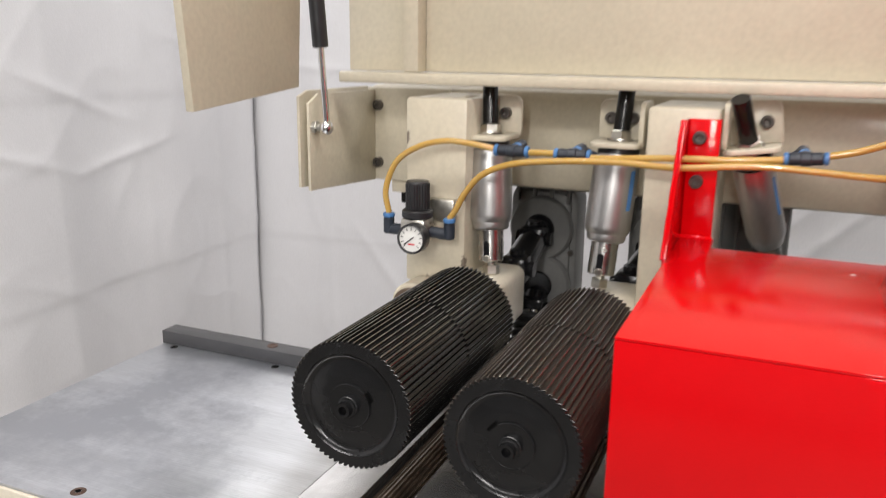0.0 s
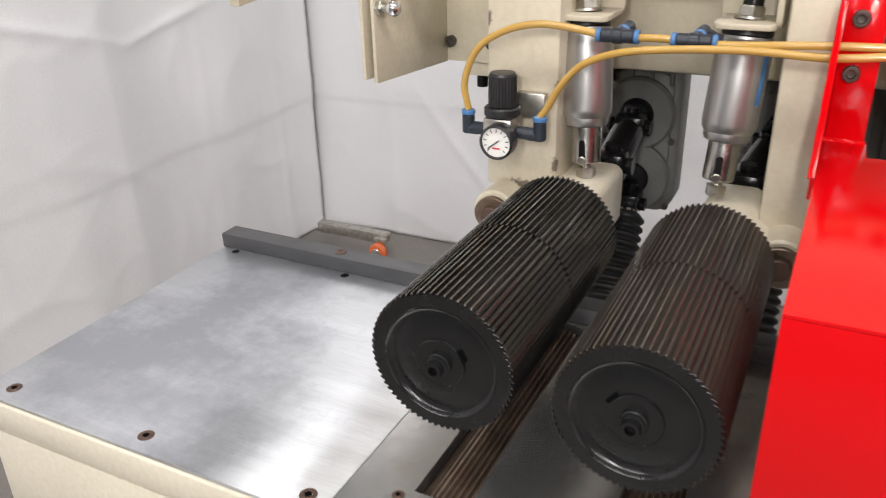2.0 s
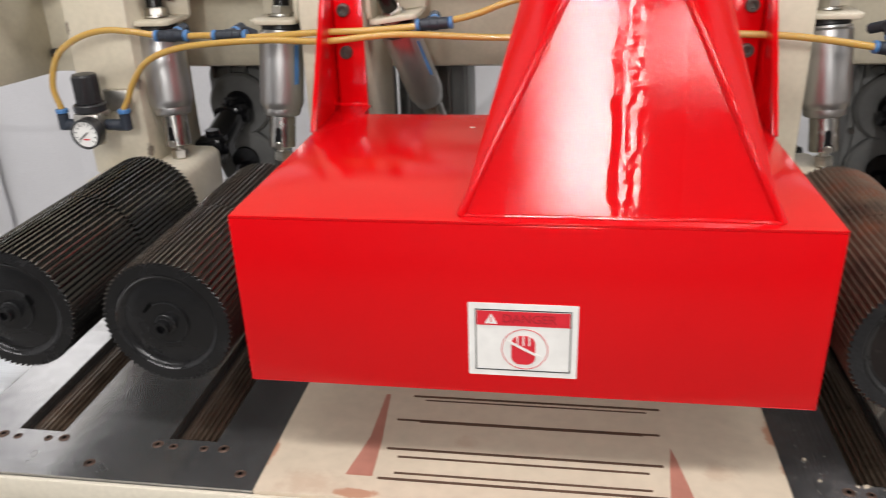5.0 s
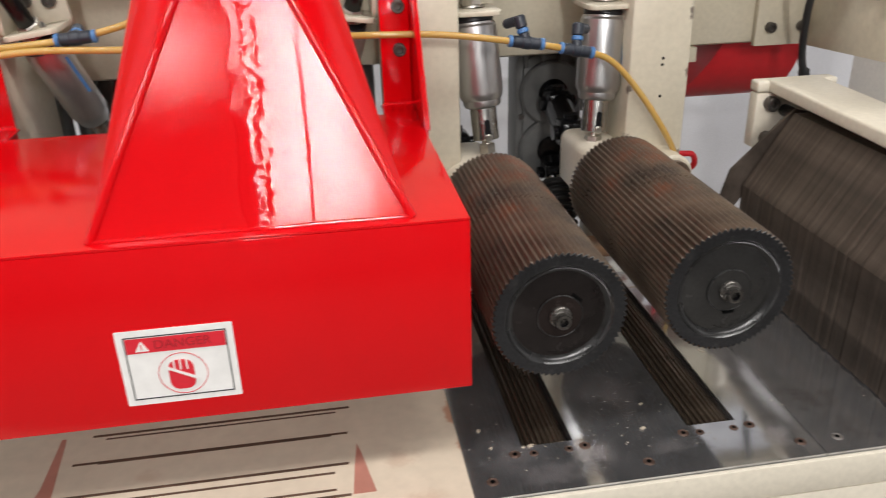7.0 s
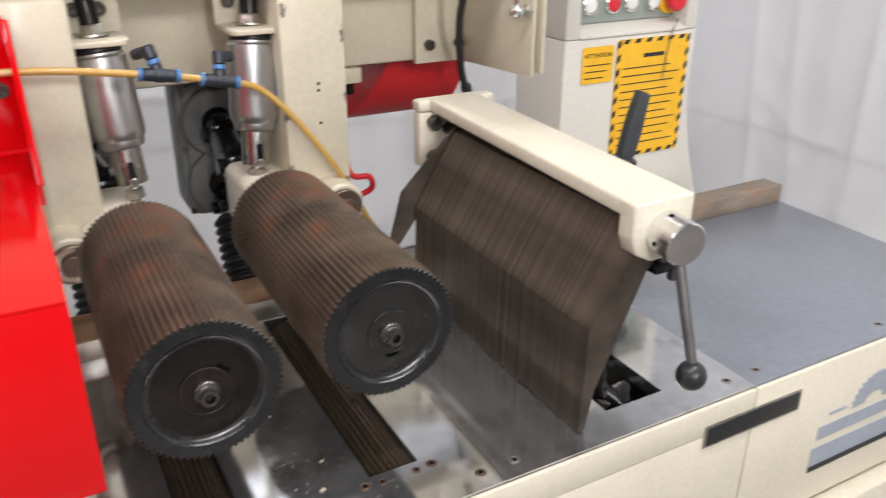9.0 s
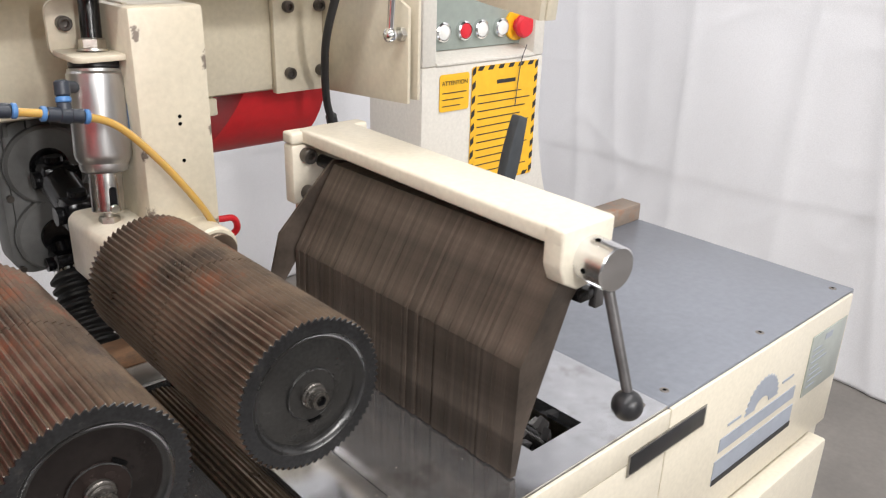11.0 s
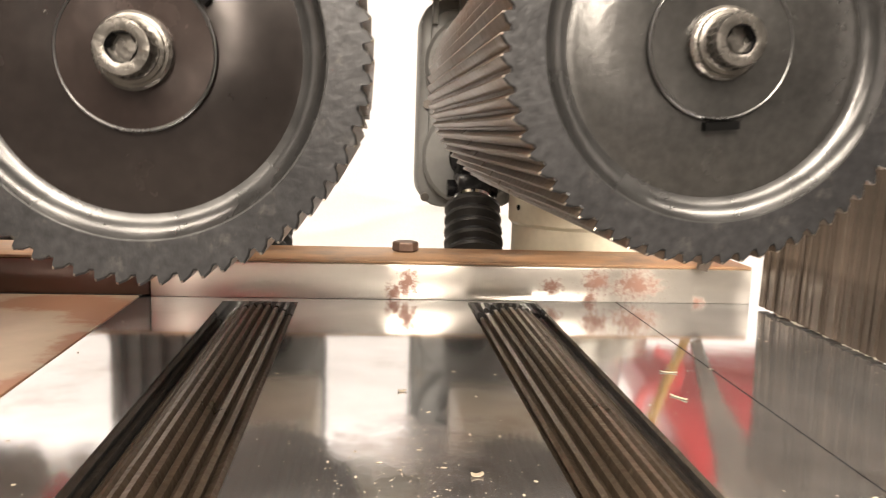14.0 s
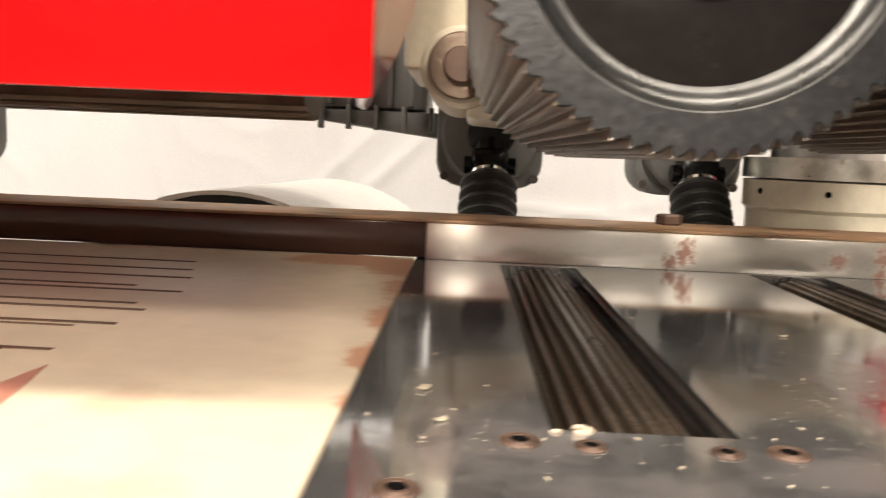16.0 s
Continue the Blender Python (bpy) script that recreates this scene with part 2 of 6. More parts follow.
BROWN_GROOVE = material("dark_brown_groove", (0.10, 0.055, 0.035), 0.7, vary=0.25, scale=30)
PINK_STAIN = material("reddish_oil_stain", (0.46, 0.20, 0.15), 0.36, vary=0.15, scale=14)
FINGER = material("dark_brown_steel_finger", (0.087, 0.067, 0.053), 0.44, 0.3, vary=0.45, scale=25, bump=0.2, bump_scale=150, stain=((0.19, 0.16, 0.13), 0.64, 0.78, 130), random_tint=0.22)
FINGER_DARK = material("dark_grey_finger", (0.03, 0.028, 0.028), 0.42, 0.4, vary=0.25, scale=30, bump=0.1, bump_scale=150)
ALU_KNOB = material("turned_aluminium", (0.78, 0.78, 0.79), 0.24, 1.0, vary=0.06, scale=20, stretch=(0.2, 1, 1))
GREY_ROD = material("dark_grey_steel", (0.13, 0.125, 0.125), 0.4, 0.6, vary=0.2, scale=30)
GRIP_GREY = material("dark_grey_plastic", (0.045, 0.05, 0.055), 0.5, vary=0.1, scale=30)
DARK_RED_PRINT = material("dark_red_print", (0.40, 0.012, 0.02), 0.45, vary=0.1, scale=20)
PANEL_GREY = material("grey_green_metal_plate", (0.42, 0.45, 0.42), 0.4, 0.4, vary=0.08, scale=20)
CHIP = material("pale_wood_chip", (0.46, 0.39, 0.30), 0.7, vary=0.2, scale=200)
ORANGE = material("orange_wheel_rubber", (0.75, 0.16, 0.05), 0.5, vary=0.08, scale=20)

def spots(m, color, rough, metal, items, grain=60.0, ragged=0.9, soft=0.15, strength=1.0):
    """Ragged worn or soiled patches, each (x, y, z, radius, stretch in x), on a material."""
    nt = m.node_tree
    n, l = nt.nodes, nt.links
    b = n["Principled BSDF"]
    co = n.new("ShaderNodeTexCoord")
    total = None
    for x, y, z, r, k in items:
        mp = n.new("ShaderNodeMapping")
        mp.vector_type = "TEXTURE"
        mp.inputs["Location"].default_value = (x, y, z)
        mp.inputs["Scale"].default_value = (r * k, r, r)
        l.new(co.outputs["Object"], mp.inputs["Vector"])
        ln = n.new("ShaderNodeVectorMath")
        ln.operation = "LENGTH"
        l.new(mp.outputs["Vector"], ln.inputs[0])
        if total is None:
            total = ln.outputs["Value"]
        else:
            mn = n.new("ShaderNodeMath")
            mn.operation = "MINIMUM"
            l.new(total, mn.inputs[0])
            l.new(ln.outputs["Value"], mn.inputs[1])
            total = mn.outputs["Value"]
    noise_ = n.new("ShaderNodeTexNoise")
    noise_.inputs["Scale"].default_value, noise_.inputs["Detail"].default_value, noise_.inputs["Roughness"].default_value = grain, 6, 0.65
    l.new(co.outputs["Object"], noise_.inputs["Vector"])
    add = n.new("ShaderNodeMath")
    add.operation = "MULTIPLY_ADD"
    l.new(noise_.outputs["Fac"], add.inputs[0])
    add.inputs[1].default_value = ragged * 2
    l.new(total, add.inputs[2])
    mr = n.new("ShaderNodeMapRange")
    mr.inputs["From Min"].default_value, mr.inputs["From Max"].default_value = 1.0 - soft + ragged, 1.0 + ragged
    mr.inputs["To Min"].default_value, mr.inputs["To Max"].default_value = strength, 0.0
    l.new(add.outputs["Value"], mr.inputs["Value"])
    for socket, value in (("Base Color", (*color, 1)), ("Roughness", rough), ("Metallic", metal)):
        mix = n.new("ShaderNodeMix")
        mix.data_type = "RGBA" if socket == "Base Color" else "FLOAT"
        l.new(mr.outputs["Result"], mix.inputs["Factor"])
        if b.inputs[socket].is_linked:
            l.new(b.inputs[socket].links[0].from_socket, mix.inputs["A"])
        else:
            mix.inputs["A"].default_value = b.inputs[socket].default_value
        mix.inputs["B"].default_value = value
        l.new(mix.outputs["Result"], b.inputs[socket])


def turned(m, amount, direction):
    """Ground or turned metal, whose gloss is drawn out across the tool marks."""
    nt = m.node_tree
    tan = nt.nodes.new("ShaderNodeTangent")
    if direction == "uv":
        tan.direction_type = "UV_MAP"
        tan.uv_map = "grain"
    else:
        tan.direction_type, tan.axis = "RADIAL", direction
    b = nt.nodes["Principled BSDF"]
    b.inputs["Anisotropic"].default_value = amount
    nt.links.new(tan.outputs["Tangent"], b.inputs["Tangent"])


turned(GROUND_STEEL, 0.9, "uv")
for m in (DISC_STEEL, HUB_REFLECTION_BROWN, GREY_DISC, BLACK_FACE):
    turned(m, 0.6, "Y")
spots(FENCE_STEEL, (0.24, 0.085, 0.05), 0.6, 0.1, [(0.466, 0.385, 0.814, 0.013, 0.7), (0.455, 0.385, 0.806, 0.008, 1), (0.58, 0.385, 0.811, 0.008, 1.2), (0.617, 0.385, 0.816, 0.011, 1.4), (0.648, 0.385, 0.815, 0.014, 1.8), (0.612, 0.385, 0.803, 0.006, 1), (0.70, 0.385, 0.802, 0.004, 2)], 300, 1.6, 0.7, 0.85)
spots(DARK_PLATE, (0.50, 0.44, 0.44), 0.34, 0.75, [(0.318, 0.002, 0.8, 0.036, 1.1), (0.40, -0.012, 0.8, 0.026, 1.4), (0.345, -0.03, 0.8, 0.022, 1.8), (0.48, -0.015, 0.8, 0.018, 1.5), (0.60, -0.02, 0.8, 0.024, 0.8), (-0.40, -0.01, 0.8, 0.02, 1.6), (-0.59, -0.015, 0.8, 0.02, 1.2), (0.455, 0.09, 0.8, 0.045, 0.8)], 60, 1.4, 0.8, 0.5)
spots(BOARD, (0.42, 0.20, 0.12), 0.45, 0.0, [(0.272, 0.03, 0.801, 0.016, 0.9), (0.270, 0.09, 0.801, 0.03, 0.55), (0.272, 0.16, 0.801, 0.04, 0.5), (0.275, 0.25, 0.801, 0.05, 0.5), (0.265, 0.33, 0.801, 0.05, 0.8), (0.22, 0.355, 0.801, 0.03, 1.9), (-0.268, 0.0, 0.801, 0.03, 0.35), (0.0, -0.052, 0.801, 0.007, 5), (0.12, -0.05, 0.801, 0.008, 4), (-0.16, -0.05, 0.801, 0.007, 4)], 45, 0.7, 0.3, 0.85)
spots(BOARD, (0.50, 0.35, 0.25), 0.4, 0.0, [(0.20, 0.02, 0.801, 0.016, 1.4), (-0.21, -0.04, 0.801, 0.02, 1.8), (0.21, -0.045, 0.801, 0.014, 2.0), (-0.06, 0.04, 0.801, 0.012, 1.3), (0.06, 0.36, 0.801, 0.02, 4.0)], 60, 1.2, 0.7, 0.45)
spots(CREAM_WORN_SHADED, (0.13, 0.10, 0.08), 0.6, 0.1, [(0.671, 0.425, 1.172, 0.012, 0.5), (0.671, 0.425, 1.09, 0.007, 0.6), (0.586, 0.425, 0.99, 0.016, 0.4), (0.585, 0.425, 1.07, 0.008, 0.6), (0.59, 0.425, 1.208, 0.009, 0.6), (0.655, 0.425, 0.966, 0.012, 2.0), (-0.578, 0.425, 1.10, 0.010, 0.5), (-0.577, 0.425, 1.00, 0.012, 0.5), (-0.62, 0.425, 0.966, 0.010, 3.0), (-0.67, 0.425, 1.18, 0.010, 0.6), (0.30, 0.425, 0.949, 0.009, 3.0), (-0.28, 0.425, 0.949, 0.009, 3.0)], 220, 1.2, 0.4, 0.9)
spots(RUST_STEEL, (0.20, 0.075, 0.038), 0.6, 0.1, [(0.012, 0.25, 0.066, 0.032, 1), (-0.02, 0.15, 0.064, 0.022, 1), (0.03, 0.30, 0.06, 0.03, 1), (-0.05, 0.23, 0.045, 0.02, 1), (0.02, 0.31, 0.066, 0.03, 1.2), (0.045, 0.22, 0.05, 0.02, 1), (-0.02, 0.27, 0.066, 0.022, 1)], 170, 2.2, 1.0, 0.85)
spots(RUST_STEEL, (0.03, 0.028, 0.028), 0.22, 0.6, [(0.045, 0.13, 0.05, 0.04, 1), (0.0, 0.20, 0.07, 0.025, 1.5), (-0.045, 0.08, 0.05, 0.035, 1), (0.06, 0.28, 0.02, 0.035, 1), (-0.03, 0.21, 0.06, 0.03, 1), (0.03, 0.06, 0.062, 0.03, 1)], 70, 2.0, 1.0, 0.5)


def hose_material():
    m = bpy.data.materials.new("amber_hose")
    m.use_nodes = True
    b = m.node_tree.nodes["Principled BSDF"]
    b.inputs["Base Color"].default_value = (0.53, 0.33, 0.085, 1)
    b.inputs["Roughness"].default_value = 0.22
    b.inputs["Subsurface Weight"].default_value = 0.25
    b.inputs["Subsurface Radius"].default_value = (0.01, 0.006, 0.002)
    b.inputs["Coat Weight"].default_value = 0.4
    return m


HOSE = hose_material()


# ---- mesh helpers ----
def link(name, bm, mat, parent=None, label="", smooth=30):
    for f in bm.faces:
        f.smooth = True
    me = bpy.data.meshes.new(name)
    bm.normal_update()
    if smooth:
        for e in bm.edges:
            if len(e.link_faces) == 2 and e.calc_face_angle(0) > radians(smooth):
                e.smooth = False
    bm.to_mesh(me)
    bm.free()
    me.materials.append(mat)
    ob = new(name, me)
    if parent:
        ob.parent = parent
    if label:
        ob["label"] = label
    return ob


def part(name, bm, mat, parent, label=""):
    return link(name, bm, mat, parent, label)


def thing(name, label, category, group="", kind=""):
    return tagged(new(name), label, category, group, kind)


def box(x0, x1, y0, y1, z0, z1, bevel=0.003, bm=None, segs=2):
    own = bm or bmesh.new()
    tmp = bmesh.new()
    bmesh.ops.create_cube(tmp, size=1)
    for v in tmp.verts:
        v.co = Vector((x0 + (v.co.x + 0.5) * (x1 - x0), y0 + (v.co.y + 0.5) * (y1 - y0), z0 + (v.co.z + 0.5) * (z1 - z0)))
    if bevel:
        bmesh.ops.bevel(tmp, geom=tmp.edges[:], offset=bevel, segments=segs, affect="EDGES", profile=0.5)
    return merge(own, tmp)


def merge(own, tmp, m=None):
    if m is not None:
        tmp.transform(m)
    me = bpy.data.meshes.new("tmp")
    tmp.to_mesh(me)
    tmp.free()
    own.from_mesh(me)
    bpy.data.meshes.remove(me)
    return own


def aim(p0, p1):
    """The frame whose z runs from p0 to p1."""
    d = Vector(p1) - Vector(p0)
    return Matrix.Translation(p0) @ d.to_track_quat("Z", "Y").to_matrix().to_4x4()


def lathe(profile, m=None, segs=32, bm=None):
    """Turns (radius, height) round z; radius 0 closes the end."""
    own = bm or bmesh.new()
    tmp = bmesh.new()
    rings = []
    for r, h in profile:
        if r < 1e-6:
            rings.append([tmp.verts.new((0, 0, h))])
        else:
            rings.append([tmp.verts.new((r * math.cos(2 * math.pi * k / segs), r * math.sin(2 * math.pi * k / segs), h)) for k in range(segs)])
    for a, b in zip(rings, rings[1:]):
        for k in range(segs):
            j = (k + 1) % segs
            ring = [a[0]] if len(a) == 1 else [a[k], a[j]]
            ring += [b[0]] if len(b) == 1 else [b[j], b[k]]
            if len(ring) > 2:
                tmp.faces.new(ring)
    bmesh.ops.recalc_face_normals(tmp, faces=tmp.faces[:])
    return merge(own, tmp, m)


def rod(p0, p1, r, bm=None, segs=20, chamfer=0.0, r1=None):
    length = (Vector(p1) - Vector(p0)).length
    r1 = r if r1 is None else r1
    c = chamfer
    prof = [(0, 0), (r - c, 0), (r, c), (r1, length - c), (r1 - c, length), (0, length)] if c else [(0, 0), (r, 0), (r1, length), (0, length)]
    return lathe(prof, aim(p0, p1), segs, bm)


def socket(p0, p1, r, bm=None, segs=20, chamfer=0.001):
    """A round bolt head with a deep recess in its outer end."""
    n = (Vector(p1) - Vector(p0)).length
    return lathe([(0, 0), (r, 0), (r, n - chamfer), (r - chamfer, n), (r * 0.58, n), (r * 0.52, n - 0.0006), (r * 0.5, n * 0.45), (0, n * 0.4)], aim(p0, p1), segs, bm)


def hexagon(p0, p1, r, bm=None):
    return rod(p0, p1, r, bm, 6, r * 0.12)


def slab(points, axis, a0, a1, bevel=0.0, bm=None, segs=2):
    """A plate: an outline in the plane across an axis, given thickness from a0 to a1."""
    own = bm or bmesh.new()
    tmp = bmesh.new()
    place = {"x": lambda u, v, w: (w, u, v), "y": lambda u, v, w: (u, w, v), "z": lambda u, v, w: (u, v, w)}[axis]
    low = [tmp.verts.new(place(u, v, a0)) for u, v in points]
    high = [tmp.verts.new(place(u, v, a1)) for u, v in points]
    tmp.faces.new(low)
    tmp.faces.new(high)
    for k in range(len(points)):
        j = (k + 1) % len(points)
        tmp.faces.new((low[k], low[j], high[j], high[k]))
    bmesh.ops.recalc_face_normals(tmp, faces=tmp.faces[:])
    if bevel:
        bmesh.ops.bevel(tmp, geom=tmp.edges[:], offset=bevel, segments=segs, affect="EDGES", profile=0.5)
    return merge(own, tmp)


def rounded(u0, u1, v0, v1, r, n=5):
    """Outline of a rectangle with round corners."""
    out = []
    for cu, cv, a in ((u1 - r, v1 - r, 0), (u0 + r, v1 - r, 90), (u0 + r, v0 + r, 180), (u1 - r, v0 + r, 270)):
        for k in range(n + 1):
            w = radians(a + 90 * k / n)
            out.append((cu + r * math.cos(w), cv + r * math.sin(w)))
    return out


def spline(points, steps=8):
    """A smooth line through the points."""
    p = [Vector(q) for q in points]
    p = [2 * p[0] - p[1]] + p + [2 * p[-1] - p[-2]]
    out = []
    for k in range(1, len(p) - 2):
        a, b, c, d = p[k - 1 : k + 3]
        for s in range(steps):
            t = s / steps
            out.append(0.5 * (2 * b + (c - a) * t + (2 * a - 5 * b + 4 * c - d) * t * t + (3 * b - a - 3 * c + d) * t**3))
    return out + [p[-2]]


def tube(points, r, bm=None, segs=12, steps=8):
    own = bm or bmesh.new()
    tmp = bmesh.new()
    line = spline(points, steps)
    rings, up = [], Vector((0, 0, 1))
    for k, q in enumerate(line):
        d = (line[min(k + 1, len(line) - 1)] - line[max(k - 1, 0)]).normalized()
        side = d.cross(up)
        side = side.normalized() if side.length > 1e-4 else Vector((1, 0, 0))
        top = side.cross(d).normalized()
        up = top
        rings.append([tmp.verts.new(q + r * (math.cos(2 * math.pi * j / segs) * side + math.sin(2 * math.pi * j / segs) * top)) for j in range(segs)])
    for a, b in zip(rings, rings[1:]):
        for j in range(segs):
            tmp.faces.new((a[j], a[(j + 1) % segs], b[(j + 1) % segs], b[j]))
    tmp.faces.new(rings[0])
    tmp.faces.new(rings[-1])
    bmesh.ops.recalc_face_normals(tmp, faces=tmp.faces[:])
    return merge(own, tmp)


def structure(name, bm, mat, label="", smooth=30):
    return tagged(link(name, bm, mat, None, "", smooth), label or mat.name.replace("_", " "), name.split("_")[0], kind="structure")


# ---- setting ----
structure("floor", box(-4.2, 4.2, -4.0, 3.2, -0.1, 0.0, 0), FLOOR, "dusty brown-grey concrete workshop floor")
# Unseen ceiling and walls; the greyed ones carry the hall's dimness in their colour.
structure("ceiling", box(-4.2, 4.2, -4.0, 3.2, 4.6, 4.7, 0), CEILING, "unseen hall ceiling, greyed to reflect as unlit")
structure("wall_north", box(-4.2, 4.2, 3.2, 3.35, 0, 4.6, 0), PLASTER, "unseen white hall wall behind the sheets")
structure("wall_south", box(-4.2, 4.2, -4.15, -4.0, 0, 4.6, 0), DIMMED_PLASTER, "unseen hall wall, greyed to reflect as a dim hall")
structure("wall_west", box(-4.35, -4.2, -4.0, 3.2, 0, 4.6, 0), DIMMED_PLASTER, "unseen hall wall, greyed to reflect as a dim hall")
structure("wall_east", box(4.2, 4.35, -4.0, 3.2, 0, 4.6, 0), DIMMED_PLASTER, "unseen hall wall, greyed to reflect as a dim hall")


def sheet(name, a, b, top, label, seed, creases, fold=1.0):
    """A hanging cloth from a to b on plan, with soft vertical folds, pressed creases and small wrinkles."""
    a, b = Vector((*a, 0)), Vector((*b, 0))
    along = (b - a).normalized()
    out = Vector((along.y, -along.x, 0))
    nu, nv = int((b - a).length / 0.016), int(top / 0.012)
    rnd = random.Random(seed)
    folds = [(rnd.uniform(2.5, 11), rnd.uniform(0, 6.3), rnd.uniform(0.3, 1.0), rnd.uniform(-0.5, 0.5)) for _ in range(7)]
    bm = bmesh.new()
    grid = []
    for i in range(nu + 1):
        u = (b - a).length * i / nu
        col = []
        for j in range(nv + 1):
            h = j / nv
            z = top * h
            d = 0.0
            for f, ph, am, sl in folds:
                w = math.sin(f * u + ph + sl * z * 1.3)
                d += am * (w if w < 0 else w**2)
            d *= 0.013 * fold * (1.2 - 0.5 * h)
            d += 0.013 * noise.noise(Vector((u * 1.3, z * 0.6, seed)))
            d += 0.003 * noise.noise(Vector((u * 5 + z, z * 3.2, seed + 5)))
            ridge = 1 - abs(noise.noise(Vector((u * 2.6 + 0.15 * z, z * 0.22, seed + 31)))) * 2
            d += 0.006 * fold * max(0.0, ridge) ** 7
            ridge = 1 - abs(noise.noise(Vector((u * 2.3 + 0.4 * z, z * 2.0 - 0.5 * u, seed + 9)))) * 2
            d += 0.0035 * max(0.0, ridge) ** 9
            ridge = 1 - abs(noise.noise(Vector((u * 4.1 - z, z * 2.6 + u, seed + 19)))) * 2
            d += 0.002 * max(0.0, ridge) ** 8
            for fz, deep in ((0.55, 0.006), (1.15, 0.005), (1.75, 0.005)):
                w = z - fz - 0.012 * noise.noise(Vector((u * 1.7, fz, seed + 3)))
                d += 0.35 * deep * math.exp(-abs(w) / 0.010) + 0.002 * math.tanh(w / 0.02) * math.exp(-abs(w) / 0.2)
            for cu, cz, ang, depth, reach in creases:
                q = abs((u - cu) * math.sin(ang) + (z - cz) * math.cos(ang))
                p = abs((u - cu) * math.cos(ang) - (z - cz) * math.sin(ang))
                if p < reach:
                    d += depth * 0.5 * math.exp(-q / 0.013) * (1 - (p / reach) ** 2)
            col.append(bm.verts.new(a + along * u + out * d + Vector((0, 0, 0.004 + z))))
        grid.append(col)
    for i in range(nu):
        for j in range(nv):
            bm.faces.new((grid[i][j], grid[i + 1][j], grid[i + 1][j + 1], grid[i][j + 1]))
    ob = link(name, bm, SHEET, None, "", 0)
    sol = ob.modifiers.new("thickness", "SOLIDIFY")
    sol.thickness = 0.004
    return tagged(ob, label, "curtain", "sheets round the machine")


sheet("hanging_sheet", (-2.15, -1.6), (-2.135, 2.05), 2.7, "white hanging fabric sheet with soft folds beside the outfeed table", 3, [(2.3, 1.05, 0.28, 0.022, 0.55), (2.75, 1.15, 0.35, 0.018, 0.3), (2.95, 0.95, -0.2, 0.018, 0.25), (1.5, 1.4, 0.2, 0.02, 0.5), (3.0, 1.5, 0.1, 0.015, 0.5)], 0.75)
sheet("hanging_sheet", (-2.20, 2.10), (2.72, 2.1), 2.7, "long white fabric sheet hanging behind the machine", 8, [(0.5, 1.22, 0.04, 0.016, 0.6), (0.7, 0.35, 0.9, 0.02, 0.4), (1.1, 0.25, 0.7, 0.02, 0.4), (2.05, 0.75, -0.75, 0.02, 0.45), (2.2, 0.75, -0.75, 0.02, 0.45), (3.0, 0.7, 0.1, 0.015, 0.5), (3.4, 0.9, 0.3, 0.014, 0.5)])
sheet("hanging_sheet", (2.62, 2.12), (2.72, -1.6), 2.7, "white hanging fabric sheet beside the infeed table", 12, [(1.0, 1.5, 0.1, 0.012, 0.5)], 1.6)

# ---- machine base and table ----
base = thing("machine_base", "cream painted steel base of the planing machine on the floor", "machine base")
part("body", box(-1.105, 1.515, -0.055, 0.44, 0.06, 0.69, 0.006), CREAM, base)
part("end_panel", box(-1.105, -1.095, -0.055, 0.44, 0.691, 0.782, 0.001), CREAM, base)
part("end_panel", box(1.505, 1.515, -0.055, 0.44, 0.691, 0.782, 0.001), CREAM, base)
part("rear_panel", box(-1.094, 1.504, 0.43, 0.44, 0.691, 0.782, 0.001), CREAM, base)
part("front_panel", box(-1.094, 1.504, -0.0555, -0.045, 0.691, 0.782, 0.001), CREAM, base)
part("plinth", box(-1.08, 1.49, -0.02, 0.40, 0.0, 0.06, 0.004), BLACK_PLASTIC, base, "dark recessed plinth")
part("lower_panel", box(0.2, 1.47, -0.09, -0.0556, 0.08, 0.555, 0.006), CREAM, base)
for x0, x1 in ((-1.105, -0.634), (-0.632, 0.993)):
    part("front_band", box(x0, x1, -0.0632, -0.0574, 0.757, 0.7975, 0.002), CREAM, base)
    part("front_sheet", box(x0, x1, -0.0628, -0.0556, 0.56, 0.756, 0.0015), CREAM, base)
part("front_sheet", box(0.995, 1.515, -0.0632, -0.0574, 0.56, 0.7975, 0.002), CREAM, base)


